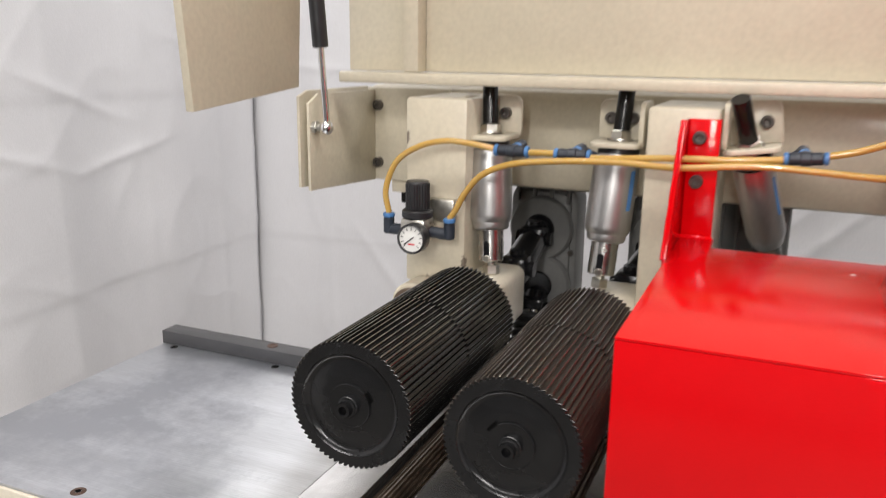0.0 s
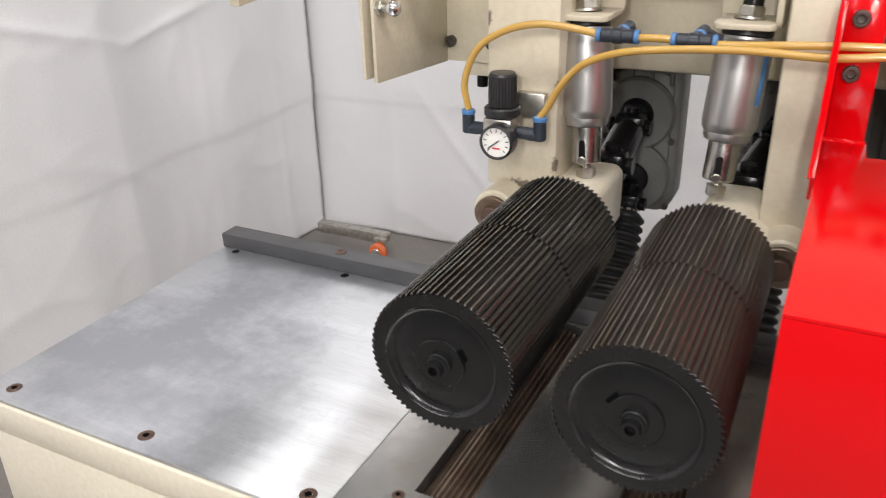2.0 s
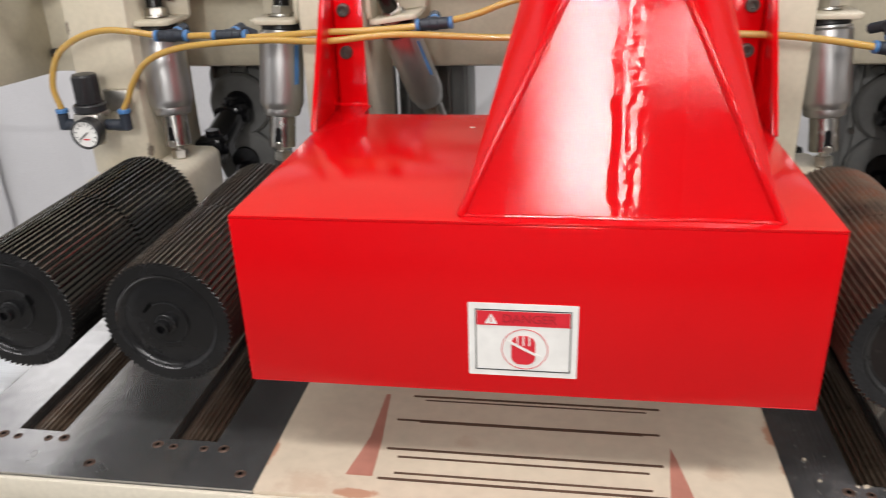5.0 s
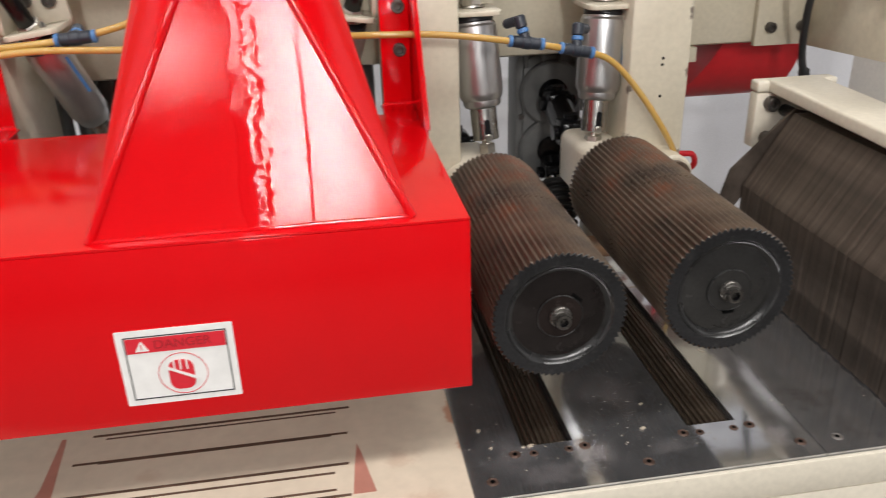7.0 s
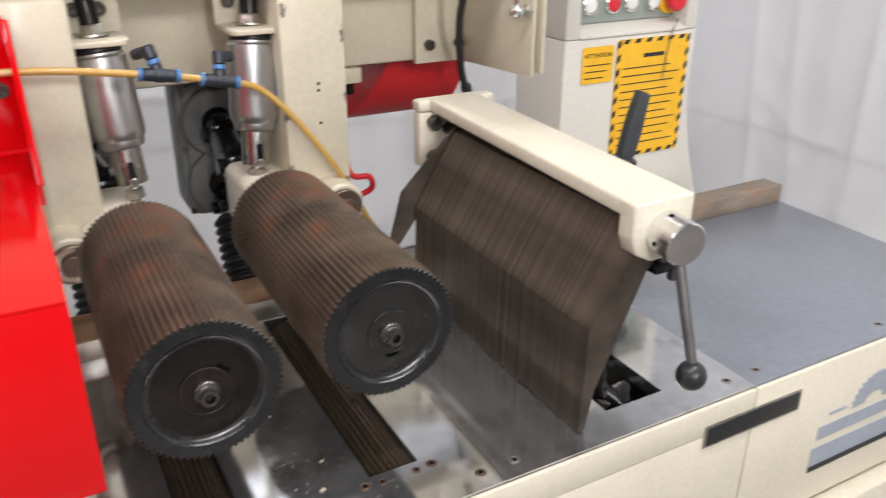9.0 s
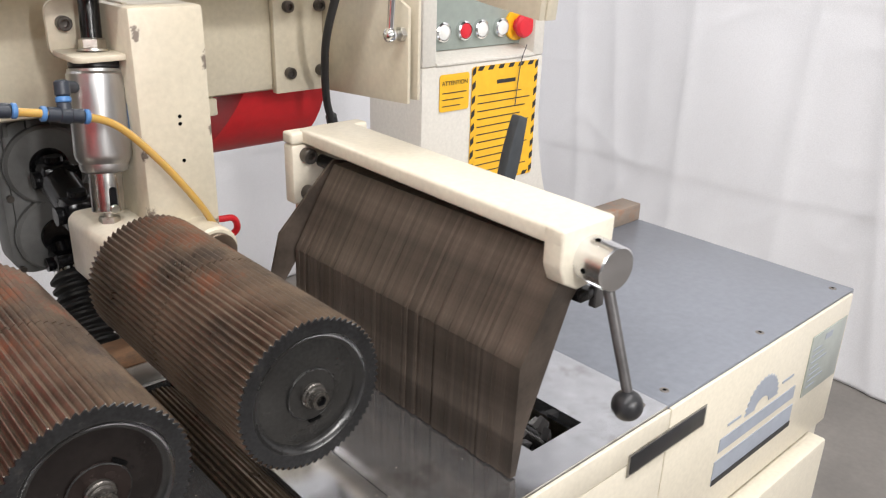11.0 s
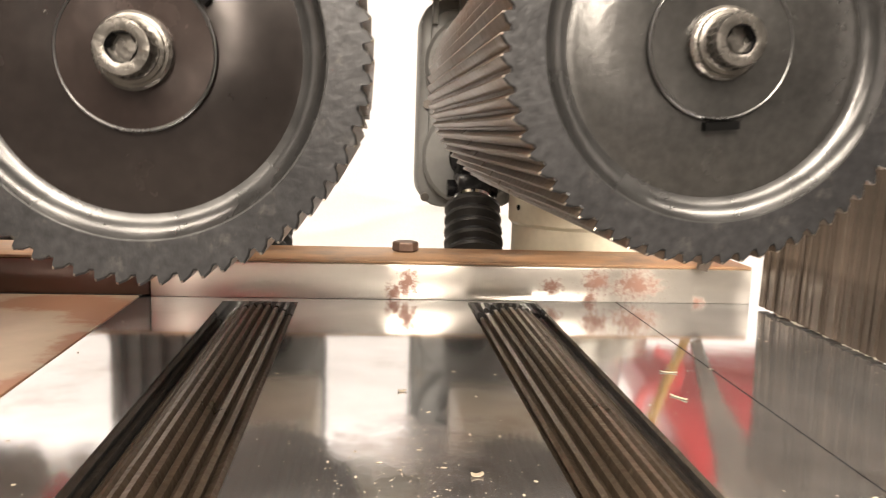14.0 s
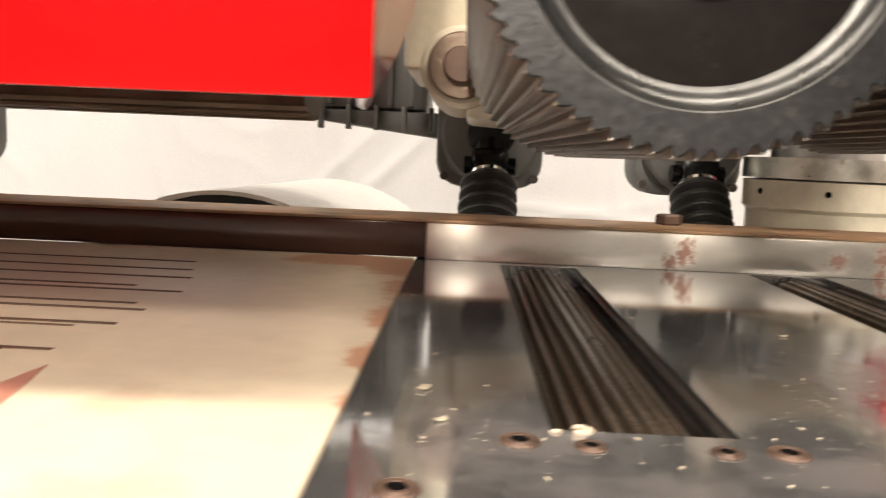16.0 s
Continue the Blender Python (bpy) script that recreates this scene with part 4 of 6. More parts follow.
for k, (x0, x1) in enumerate(COLS):
    col = thing("column", "cream painted square machine column with chipped edges", "column", "machine columns")
    part("post", box(x0, x1, 0.425, 0.60, 0.962 if k in (0, 3) else 0.945, 1.237, 0.005), CREAM_WORN_SHADED, col)
    if k == 3:
        # Black dots for the shade in the drill holes.
        for hx, hz in ((0.632, 1.111), (0.6315, 1.102), (0.632, 1.057)):
            part("drill_hole", rod((hx, 0.4262, hz), (hx, 0.4244, hz), 0.0022, None, 12), HOLE_SHADE_BLACK, col, "small dark drill hole")
    if k in (0, 3):
        xc = (x0 + x1) / 2 + (0.03 if k == 3 else -0.03)
        part("ring", lathe([(0.05, 0.870), (0.0775, 0.870), (0.0775, 0.890), (0.05, 0.890)], Matrix.Translation((xc, 0.60, 0)), 48), ZINC, col, "grey steel clamp ring")
        bm = lathe([(0, 0.4), (0.072, 0.4), (0.072, 0.838), (0.076, 0.842), (0.076, 0.868), (0.05, 0.87)], Matrix.Translation((xc, 0.60, 0)), 48)
        foot = part("round_foot", bm, CREAM, col)
        for w in (200, 250, 300):
            d = Vector((math.cos(radians(w)), math.sin(radians(w)), 0))
            p = Vector((xc, 0.60, 0.857)) + d * 0.0755
            part("set_screw_hole", rod(p, p + d * 0.001, 0.003, None, 12), HOLE_SHADE_BLACK, foot)
        part("sleeve", rod((xc, 0.60, 0.885), (xc, 0.60, 0.964), 0.052, None, 40), ALU, col, "bright steel guide sleeve")
beam = thing("cross_beam", "cream painted steel cross beam behind the columns", "beam")
part("beam_body", box(-0.83, 0.965, 0.601, 0.78, 1.087, 1.245, 0.012), CREAM_SHADED, beam)
for x0, x1, bolts in ((-0.828, -0.6725, (-0.802, -0.735)), (0.862, 0.962, (0.885, 0.940))):
    flange = part("flange", box(x0, x1, 0.589, 0.6005, 1.085, 1.241, 0.0015), CREAM_SHADED, beam)
    for bx in bolts:
        for bz in (1.115, 1.212):
            part("bolt", socket((bx, 0.5885, bz), (bx, 0.579, bz), 0.0085, None, 20, 0.001), BOLT_STEEL, flange, "dark socket-head bolt")
for xa, xb in ((-0.785, -0.747), (0.738, 0.770)):
    lug = part("lug", box(xa, xb, 0.602, 0.64, 1.062, 1.0865, 0.002), CREAM_SHADED, beam)
    part("stop_screw", hexagon(((xa + xb) / 2, 0.62, 1.0615), ((xa + xb) / 2, 0.62, 1.042), 0.0095), BLACK_STEEL, lug, "black stop screw")
for sx, x_fin in ((-1, -0.822), (1, 0.960)):
    fin = thing("hinge_plate", "cream double steel hinge plate carrying the lid strut", "bracket", "lid hinge plates")
    xa, xb = sorted((x_fin, x_fin + sx * 0.005))
    part("outer_plate", slab([(0.376, 1.10), (0.588, 1.086), (0.588, 1.243), (0.40, 1.243), (0.376, 1.235)], "x", xa, xb, 0.0008), CREAM_SHADED, fin)
    xa, xb = sorted((x_fin - sx * 0.008, x_fin - sx * 0.013))
    part("inner_plate", slab([(0.382, 1.095), (0.588, 1.084), (0.588, 1.238), (0.41, 1.238), (0.382, 1.225)], "x", xa, xb, 0.0008), CREAM_WORN_SHADED, fin)
    xs = x_fin - sx * 0.036
    stud = part("ball_stud", rod((x_fin - sx * 0.013, 0.392, 1.19), (xs, 0.392, 1.19), 0.006, None, 16), ZINC, fin, "zinc ball stud")
    part("nut", hexagon((x_fin - sx * 0.013, 0.392, 1.19), (x_fin - sx * 0.021, 0.392, 1.19), 0.010), ZINC, fin)
    bm = bmesh.new()
    bmesh.ops.create_uvsphere(bm, u_segments=20, v_segments=12, radius=0.0105, matrix=Matrix.Translation((xs, 0.392, 1.19)))
    part("ball_socket", bm, CHROME, fin)
    strut = thing("gas_strut", "gas strut with a chromed rod and black barrel holding the lid", "gas strut", "lid gas struts")
    part("piston_rod", rod((xs, 0.392, 1.198), (xs + 0.003 * sx, 0.385, 1.305), 0.005, None, 16), CHROME, strut)
    part("barrel", rod((xs + 0.003 * sx, 0.385, 1.305), (xs + 0.012 * sx, 0.36, 1.62), 0.0115, None, 24, 0.0015), BLACK_PLASTIC, strut)

# ---- raised lid over the machine ----
lid = thing("raised_lid", "raised cream sheet-metal noise lid above the machine", "lid")
part("back_panel", box(-0.79, 0.962, 0.470, 0.478, 1.272, 1.95, 0.002), CREAM_SHADED, lid)
part("bottom_flange", box(-0.79, 0.962, 0.435, 0.478, 1.255, 1.271, 0.003), CREAM_WORN_SHADED, lid)
for lx in (-0.672, 0.1, 0.84):
    part("stiffener", box(lx - 0.012, lx + 0.012, 0.44, 0.4695, 1.272, 1.95, 0.002), CREAM_SHADED, lid)
part("cheek", slab([(0.121, 1.229), (0.344, 1.250), (0.40, 1.95), (0.06, 1.95)], "x", -0.812, -0.80, 0.0015), CREAM_SHADED, lid)
part("cheek", slab([(0.165, 1.228), (0.344, 1.252), (0.40, 1.95), (0.10, 1.95)], "x", 0.965, 0.975, 0.0015), CREAM_SHADED, lid)
part("cheek_lip", slab([(0.163, 1.228), (0.169, 1.228), (0.104, 1.95), (0.098, 1.95)], "x", 0.9751, 0.993, 0.001), CREAM_SHADED, lid)

# ---- pneumatic cylinders ----
def along(p0, p1, f):
    return Vector(p0).lerp(Vector(p1), f)


def air_cylinder(bottom, top, side, label, shelf_tilt=0.0, slim=1.0):
    ob = thing("air_cylinder", label, "air cylinder", "air cylinders of the rollers")
    b, t = Vector(bottom), Vector(top)
    d = (t - b).normalized()
    length = (t - b).length
    prof = [(0, 0), (0.021, 0), (0.0255, 0.002), (0.027, 0.006), (0.0272, 0.011), (0.0305, 0.016), (0.0318, 0.022), (0.0318, length - 0.006), (0.030, length - 0.003), (0.030, length), (0, length)]
    prof = [(r * slim, h) for r, h in prof]
    part("barrel", lathe(prof, aim(b, t), 40), ALU, ob, "satin aluminium cylinder barrel")
    part("cap", rod(t, t + d * 0.012, 0.0285 * slim, None, 32, 0.002), BLACK_PLASTIC, ob)
    part("label_strip", lathe_strip(b, t, 0.032 * slim, 0.4, 0.85), BLUE_PLASTIC, ob, "faded blue print on the barrel")
    low = b - d * 0.046
    fork = part("rod_sleeve", rod(low, b + d * 0.002, 0.0188 * slim, None, 28, 0.001), FORK_STEEL, ob, "bright slotted sleeve below the barrel")
    # The slot is a black strip on the sleeve, coloured for its shade.
    slot = slab(rounded(-0.0042, 0.0042, 0.001, 0.030, 0.004, 4), "y", -0.0192, -0.0120, 0)
    slot.transform(Matrix.Translation(low) @ Vector((0, 0, 1)).rotation_difference(d).to_matrix().to_4x4() @ Matrix.Diagonal((slim, slim, 1, 1)))
    part("slot", slot, BLACK_OILY_SHADE, fork, "black strip for the shade in the slot of the sleeve")
    part("fork_pin", rod(low + d * 0.007 + Vector((0, -0.0215, 0)), low + d * 0.007 + Vector((0, 0.0215, 0)), 0.0055, None, 18, 0.001), ZINC, ob, "worn brown pin through the fork")
    part("rod_end", rod(low - d * 0.012, low + d * 0.03, 0.0062, None, 20), ZINC, ob)
    part("nut", hexagon(low - d * 0.02, low - d * 0.006, 0.0125), ZINC, ob, "worn brassy hexagon nut")
    # angle bracket that carries the cylinder
    z = t.z + 0.013
    bm = slab(rounded(-0.034, 0.034, -0.040, 0.040, 0.012), "z", 0, 0.007, 0.0015)
    bm.transform(Matrix.Translation((t.x, t.y, z)) @ Matrix.Rotation(radians(shelf_tilt), 4, "Y"))
    shelf = part("shelf", bm, CREAM_WORN_SHADED, ob, "cream angle bracket")
    bm = slab(rounded(-0.036, 0.036, -0.004, 0.062, 0.014), "y", 0.033, 0.040, 0.0015)
    bm.transform(Matrix.Translation((t.x, t.y, z)) @ Matrix.Rotation(radians(shelf_tilt), 4, "Y"))
    back = part("back_plate", bm, CREAM_WORN_SHADED, ob)
    bm = slab(rounded(-0.03, 0.04, -0.0, 0.062, 0.014), "x", side * 0.031, side * 0.038, 0.0015)
    bm.transform(Matrix.Translation((t.x, t.y, z)))
    part("side_plate", bm, CREAM_WORN_SHADED, ob)
    for q in (-0.018, 0.012):
        p = Vector((t.x + q, t.y + 0.033, z + 0.036))
        part("bolt", socket(p, p + Vector((0, -0.010, 0)), 0.0085, None, 18, 0.001), BOLT_STEEL, back, "dark socket-head bolt")
    part("lock_nut", hexagon(t + d * 0.021, t + d * 0.034, 0.015), ZINC, ob, "zinc lock nut")
    part("washer", rod(t + d * 0.019, t + d * 0.022, 0.018, None, 28), ZINC, ob)
    part("spindle", rod(t + d * 0.03, t + d * 0.095, 0.0115, None, 20), BLACK_STEEL, ob, "black threaded spindle")
    return ob


def lathe_strip(b, t, r, f0, f1):
    """A narrow band of print on the right-front of a barrel."""
    m = aim(b, t)
    length = (Vector(t) - Vector(b)).length
    bm = bmesh.new()
    rows = []
    for k in range(4):
        w = radians(-40 + 5 * k)
        side = Vector((math.sin(radians(52 + 5 * k)), -math.cos(radians(52 + 5 * k)), 0)) * r
        rows.append([bm.verts.new(Vector(b).lerp(Vector(t), f) + side) for f in (f0, f1)])
    for p, q in zip(rows, rows[1:]):
        bm.faces.new((p[0], q[0], q[1], p[1]))
    return bm


air_cylinder((-0.549, 0.462, 1.045), (-0.560, 0.482, 1.165), -1, "aluminium air cylinder above the outer outfeed roller")
air_cylinder((-0.378, 0.462, 1.045), (-0.372, 0.482, 1.165), 1, "aluminium air cylinder above the inner outfeed roller")
air_cylinder((-0.168, 0.530, 1.052), (-0.196, 0.462, 1.170), -1, "tilted aluminium air cylinder behind the red hood", -8, 0.82)
air_cylinder((0.168, 0.530, 1.052), (0.196, 0.462, 1.170), 1, "tilted aluminium air cylinder partly behind the red chute", 8, 0.82)
air_cylinder((0.380, 0.462, 1.048), (0.371, 0.482, 1.165), -1, "aluminium air cylinder above the inner infeed roller")
air_cylinder((0.550, 0.462, 1.048), (0.561, 0.482, 1.165), 1, "aluminium air cylinder above the outer infeed roller")

# ---- roller arms and drive ----
for ax, az, pivot, gx in ((-0.5385, 0.951, -0.640, -0.537), (-0.365, 0.944, -0.292, -0.327), (0.3653, 0.9511, 0.292, 0.325), (0.5432, 0.9607, 0.640, 0.550)):
    arm = thing("roller_arm", "cream cast arm that carries a feed roller", "roller arm", "roller arms")
    s = 1 if pivot > ax else -1
    inner = ax - s * 0.028
    outer = pivot - s * 0.005
    xa, xb = min(inner, outer), max(inner, outer)
    top = az + 0.030
    if s > 0:
        outline = [(xa, az - 0.05), (xa, top - 0.008), (xa + 0.01, top), (xa + 0.055, top), (xb, az + 0.005), (xb, az - 0.045)]
    else:
        outline = [(xb, az - 0.05), (xb, top - 0.008), (xb - 0.01, top), (xb - 0.055, top), (xa, az + 0.005), (xa, az - 0.045)]
    part("casting", slab(outline, "y", 0.398, 0.520, 0.006), CREAM, arm)
    boss = part("pivot_boss", rod((pivot, 0.375, az - 0.008), (pivot, 0.53, az - 0.008), 0.03, None, 36, 0.003), CREAM_WORN_SHADED, arm)
    part("washer", rod((pivot, 0.366, az - 0.008), (pivot, 0.3745, az - 0.008), 0.024, None, 32, 0.001), RUST_STEEL, arm, "rusty pivot washer")
    part("pivot_bolt", rod((pivot, 0.358, az - 0.008), (pivot, 0.3655, az - 0.008), 0.013, None, 24, 0.001), SCREW, arm)

    shaft = thing("drive_shaft", "oily black universal joint shaft behind a feed roller", "drive shaft", "drive shafts")
    p0, p1 = Vector((ax, 0.522, az)), Vector((gx, 0.683, 1.005))
    part("yoke", rod(p0, along(p0, p1, 0.18), 0.022, None, 24, 0.003), BLACK_OILY_SHADE, shaft)
    for f in (0.24, 0.80):
        q = along(p0, p1, f)
        bm = box(q.x - 0.022, q.x + 0.022, q.y - 0.026, q.y + 0.026, q.z - 0.022, q.z + 0.022, 0.009)
        rod(q + Vector((-0.03, 0, 0)), q + Vector((0.03, 0, 0)), 0.012, bm, 18)
        rod(q + Vector((0, 0, -0.03)), q + Vector((0, 0, 0.03)), 0.012, bm, 18)
        part("joint", bm, BLACK_OILY_SHADE, shaft)
    part("tube", rod(along(p0, p1, 0.28), along(p0, p1, 0.76), 0.0245, None, 24, 0.002), BLACK_OILY_SHADE, shaft)
    part("end_yoke", rod(along(p0, p1, 0.84), p1, 0.022, None, 24, 0.003), BLACK_OILY_SHADE, shaft)

for lx in (-0.537, -0.327, 0.325, 0.550):
    shaft = thing("lower_drive_shaft", "black lower drive shaft with a ribbed rubber bellows", "drive shaft", "lower drive shafts")
    s = 1 if lx > 0 else -1
    p0, p1 = Vector((lx - 0.004 * s, 0.565, 0.735)), Vector((lx, 0.680, 0.890))
    prof = [(0, 0), (0.030, 0)]
    L = (p1 - p0).length
    pitch = 0.074 * L
    for k in range(10):
        h = 0.004 + pitch * k
        prof += [(0.0295 - 0.0004 * k, h), (0.0345 - 0.0004 * k, h + 0.3 * pitch), (0.0345 - 0.0004 * k, h + 0.55 * pitch), (0.0295 - 0.0004 * k, h + 0.85 * pitch)]
    prof += [(0.022, 0.006 + 10 * pitch), (0, 0.006 + 10 * pitch)]
    part("bellows", lathe(prof, aim(p0, p1), 28), BLACK_RUBBER_SHADE, shaft, "ribbed black rubber bellows")
    part("collar", rod(along(p0, p1, 0.72), along(p0, p1, 0.80), 0.022, None, 24, 0.002), CHROME, shaft, "bright collar")
    q = along(p0, p1, 0.86)
    bm = box(q.x - 0.02, q.x + 0.02, q.y - 0.022, q.y + 0.022, q.z - 0.02, q.z + 0.02, 0.008)
    rod(q + Vector((-0.028, 0, 0)), q + Vector((0.028, 0, 0)), 0.010, bm, 16)
    part("joint", bm, BLACK_OILY_SHADE, shaft)
    part("end_yoke", rod(along(p0, p1, 0.9), p1, 0.02, None, 20, 0.002), BLACK_OILY_SHADE, shaft)


def gearbox(x, z0, z1, label):
    ob = thing("gearbox", label, "gearbox", "drive gearboxes")
    w = 0.061
    outline = rounded(x - w, x + w, z0, z1, 0.03, 6)
    part("housing", slab(outline, "y", 0.705, 0.765, 0.006), GREY_CAST, ob)
    part("cover", slab(rounded(x - w + 0.012, x + w - 0.012, z0 + 0.012, z1 - 0.012, 0.024, 6), "y", 0.698, 0.7049, 0.002), GREY_CAST, ob)
    mid = (z0 + z1) / 2
    for zc in (z0 + 0.060, z1 - 0.075):
        part("lobe", rod((x, 0.682, zc), (x, 0.6979, zc), 0.056, None, 40, 0.004), GREY_CAST, ob)
        part("seal", rod((x, 0.675, zc), (x, 0.6818, zc), 0.026, None, 32, 0.002), BLACK_OILY_SHADE, ob)
    for k in range(4):
        rx = x - 0.045 + 0.03 * k
        part("rib", box(rx - 0.003, rx + 0.003, 0.690, 0.704, z1 - 0.03, z1 + 0.012, 0.001), GREY_CAST, ob)
    for dx, dz in ((-w + 0.01, z0 + 0.012), (w - 0.01, z0 + 0.012), (-w + 0.01, mid), (w - 0.01, mid)):
        part("bolt", socket((x + dx, 0.698, dz), (x + dx, 0.7049, dz), 0.005, None, 12), BOLT_STEEL, ob)
    part("stay", box(x - 0.03, x + 0.03, 0.72, 0.755, z1 - 0.01, 1.0865, 0.001), GREY_CAST, ob)
    return ob


gearbox(-0.537, 0.843, 1.08, "grey cast gearbox hanging behind the outfeed rollers")
gearbox(-0.327, 0.843, 1.08, "grey cast gearbox hanging behind the inner outfeed roller")
gearbox(0.325, 0.843, 1.08, "grey cast gearbox hanging behind the inner infeed roller")
gearbox(0.550, 0.843, 1.08, "grey cast gearbox hanging behind the infeed rollers")
motor = thing("drive_motor", "dark grey drive motor behind the infeed gearbox", "motor")
part("motor_body", rod((0.612, 0.86, 1.0), (0.765, 0.86, 1.0), 0.07, None, 40, 0.006), GREY_CAST, motor)
for k in range(9):
    part("cooling_fin", lathe([(0.069, 0), (0.077, 0), (0.077, 0.004), (0.069, 0.004), (0.069, 0)], aim((0.625 + 0.015 * k, 0.86, 1.0), (0.7 + 0.015 * k, 0.86, 1.0)), 40), GREY_CAST, motor)
rail = thing("gearbox_bridge", "grey ribbed cast bridge between the drive gearboxes", "casting")
for xa, xb in ((-0.27, -0.138), (0.11, 0.25)):
    part("bridge_body", box(xa, xb, 0.785, 0.90, 0.93, 1.075, 0.01), GREY_CAST, rail)
for rx in (-0.25, -0.225, -0.20, -0.175, -0.15, 0.125, 0.15, 0.175, 0.20, 0.225):
    part("rib", box(rx, rx + 0.006, 0.768, 0.7849, 0.935, 1.07, 0.001), GREY_CAST, rail)

part("lower_step", slab([(0.09, 0.9295), (0.115, 0.915), (0.20, 0.905), (0.262, 0.898), (0.262, 0.9295)], "y", 0.785, 0.84, 0.003), GREY_CAST, rail)
for k in range(5):
    part("rib", box(0.115 + 0.034 * k, 0.121 + 0.034 * k, 0.768, 0.7849, 0.905, 0.9345, 0.001), GREY_CAST, rail)

# fluted pressure roller under the hood
bm = bmesh.new()
n = 40
prof = []
for k in range(n):
    for f, q in ((0.0, 0.056), (0.3, 0.060), (0.7, 0.060)):
        w = 2 * math.pi * (k + f) / n
        prof.append((q * math.cos(w), q * math.sin(w)))
slab(prof, "x", -0.215, 0.195, 0, bm)
press = thing("pressure_roller", "rusty fluted pressure roller under the red hood", "roller")
press.location = (0, 0.325, 0.958)
part("fluted_barrel", bm, RUST_STEEL, press)
part("shaft", rod((-0.245, 0, 0), (0.245, 0, 0), 0.02, None, 24), FACE_STEEL, press)

pipe = thing("suction_pipe", "white round suction pipe with a dark mouth below the bed", "pipe")
part("pipe_wall", lathe([(0.245, 0), (0.25, 0), (0.25, 0.5), (0.245, 0.5), (0.245, 0)], aim((0.02, 0.70, 0.577), (0.06, 1.2, 0.577)), 64), WHITE, pipe)
# Black disc set into the pipe in place of the shade inside it.
part("mouth", lathe([(0, 0.03), (0.245, 0.03), (0.245, 0.034), (0, 0.034)], aim((0.02, 0.70, 0.577), (0.06, 1.2, 0.577)), 64), BLACK_RUBBER_SHADE, pipe, "black disc for the shade inside the pipe")
part("stand", box(-0.12, 0.2, 0.9, 1.1, 0, 0.34, 0.01), BLACK_RUBBER_SHADE, pipe)

# ---- air regulator ----
reg = thing("air_regulator", "air pressure regulator with a black knob and round gauge", "regulator")
RX, RY = -0.634, 0.386
part("body", box(RX - 0.019, RX + 0.019, RY - 0.019, RY + 0.019, 1.035, 1.070, 0.004), ZINC, reg, "zinc die-cast body")
part("cup", rod((RX, RY, 1.022), (RX, RY, 1.036), 0.013, None, 24, 0.002), ZINC, reg)
part("collar", rod((RX, RY, 1.070), (RX, RY, 1.082), 0.0225, None, 32, 0.002), BLACK_PLASTIC, reg)
bm = bmesh.new()
prof = []
for k in range(28):
    for f, q in ((0, 0.0165), (0.5, 0.0175)):
        w = 2 * math.pi * (k + f) / 28
        prof.append((q * math.cos(w), q * math.sin(w)))
slab(prof, "z", 1.083, 1.120, 0.0, bm)
lathe([(0.0165, 0), (0.0155, 0.003), (0, 0.0035)], Matrix.Translation((0, 0, 1.120)), 28, bm)
bm.transform(Matrix.Translation((RX, RY, 0)))
part("knob", bm, BLACK_PLASTIC, reg, "ribbed black adjusting knob")
G = Vector((-0.627, 0.352, 1.046))
tilt = Matrix.Translation(G) @ Matrix.Rotation(radians(90), 4, "X")
gauge = part("gauge", lathe([(0, -0.018), (0.0195, -0.018), (0.0215, -0.014), (0.0215, 0.003), (0.019, 0.005), (0.0185, 0.001), (0, 0.001)], tilt, 40), BLACK_PLASTIC, reg, "black gauge case")
part("dial", lathe([(0, 0.0012), (0.0183, 0.0012), (0.0183, 0.0016), (0, 0.0016)], tilt, 40), WHITE, gauge, "white gauge dial")
for k in range(11):
    w = radians(225 - 27 * k)
    bm = box(0.0125, 0.0165, -0.0005, 0.0005, 0.0017, 0.0020, 0)
    bm.transform(tilt @ Matrix.Rotation(w, 4, "Z"))
    part("tick", bm, PRINT_BLACK, gauge)
bm = box(-0.005, 0.0135, -0.0008, 0.0008, 0.0024, 0.0028, 0)
bm.transform(tilt @ Matrix.Rotation(radians(218), 4, "Z"))
part("pointer", bm, PRINT_BLACK, gauge, "black pointer")
bm = box(-0.005, 0.005, -0.0085, -0.0065, 0.0017, 0.0020, 0)
bm.transform(tilt)
part("dial_mark", bm, PRINT_RED, gauge, "small red mark on the dial")
for sx, px in ((-1, -0.682), (1, -0.586)):
    p = Vector((px, 0.39, 1.048))
    part("nipple", rod((RX + sx * 0.019, 0.388, 1.05), (px - sx * 0.006, 0.39, 1.049), 0.008, None, 18, 0.001), FITTING, reg)
    bm = rod(p - Vector((0, 0, 0.006)), p + Vector((0, 0, 0.018)), 0.0080, None, 20, 0.0015)
    rod(p - Vector((sx * 0.016, 0, 0)), p + Vector((sx * 0.004, 0, 0)), 0.0075, bm, 20, 0.0015)
    elbow = part("elbow", bm, FITTING, reg, "dark push-in elbow")
    part("release_ring", rod(p + Vector((0, 0, 0.018)), p + Vector((0, 0, 0.024)), 0.0088, None, 20, 0.001), BLUE_PLASTIC, elbow, "blue release ring")
part("mount", box(RX + 0.005, RX + 0.045, 0.412, 0.4245, 1.062, 1.094, 0.002), ZINC, reg, "zinc mounting plate")

# ---- hoses and fittings ----
def hose(points, label):
    ob = thing("air_hose", label, "hose", "air hoses")
    part("hose_wall", tube(points, 0.0044, None, 14, 10), HOSE, ob)
    return ob


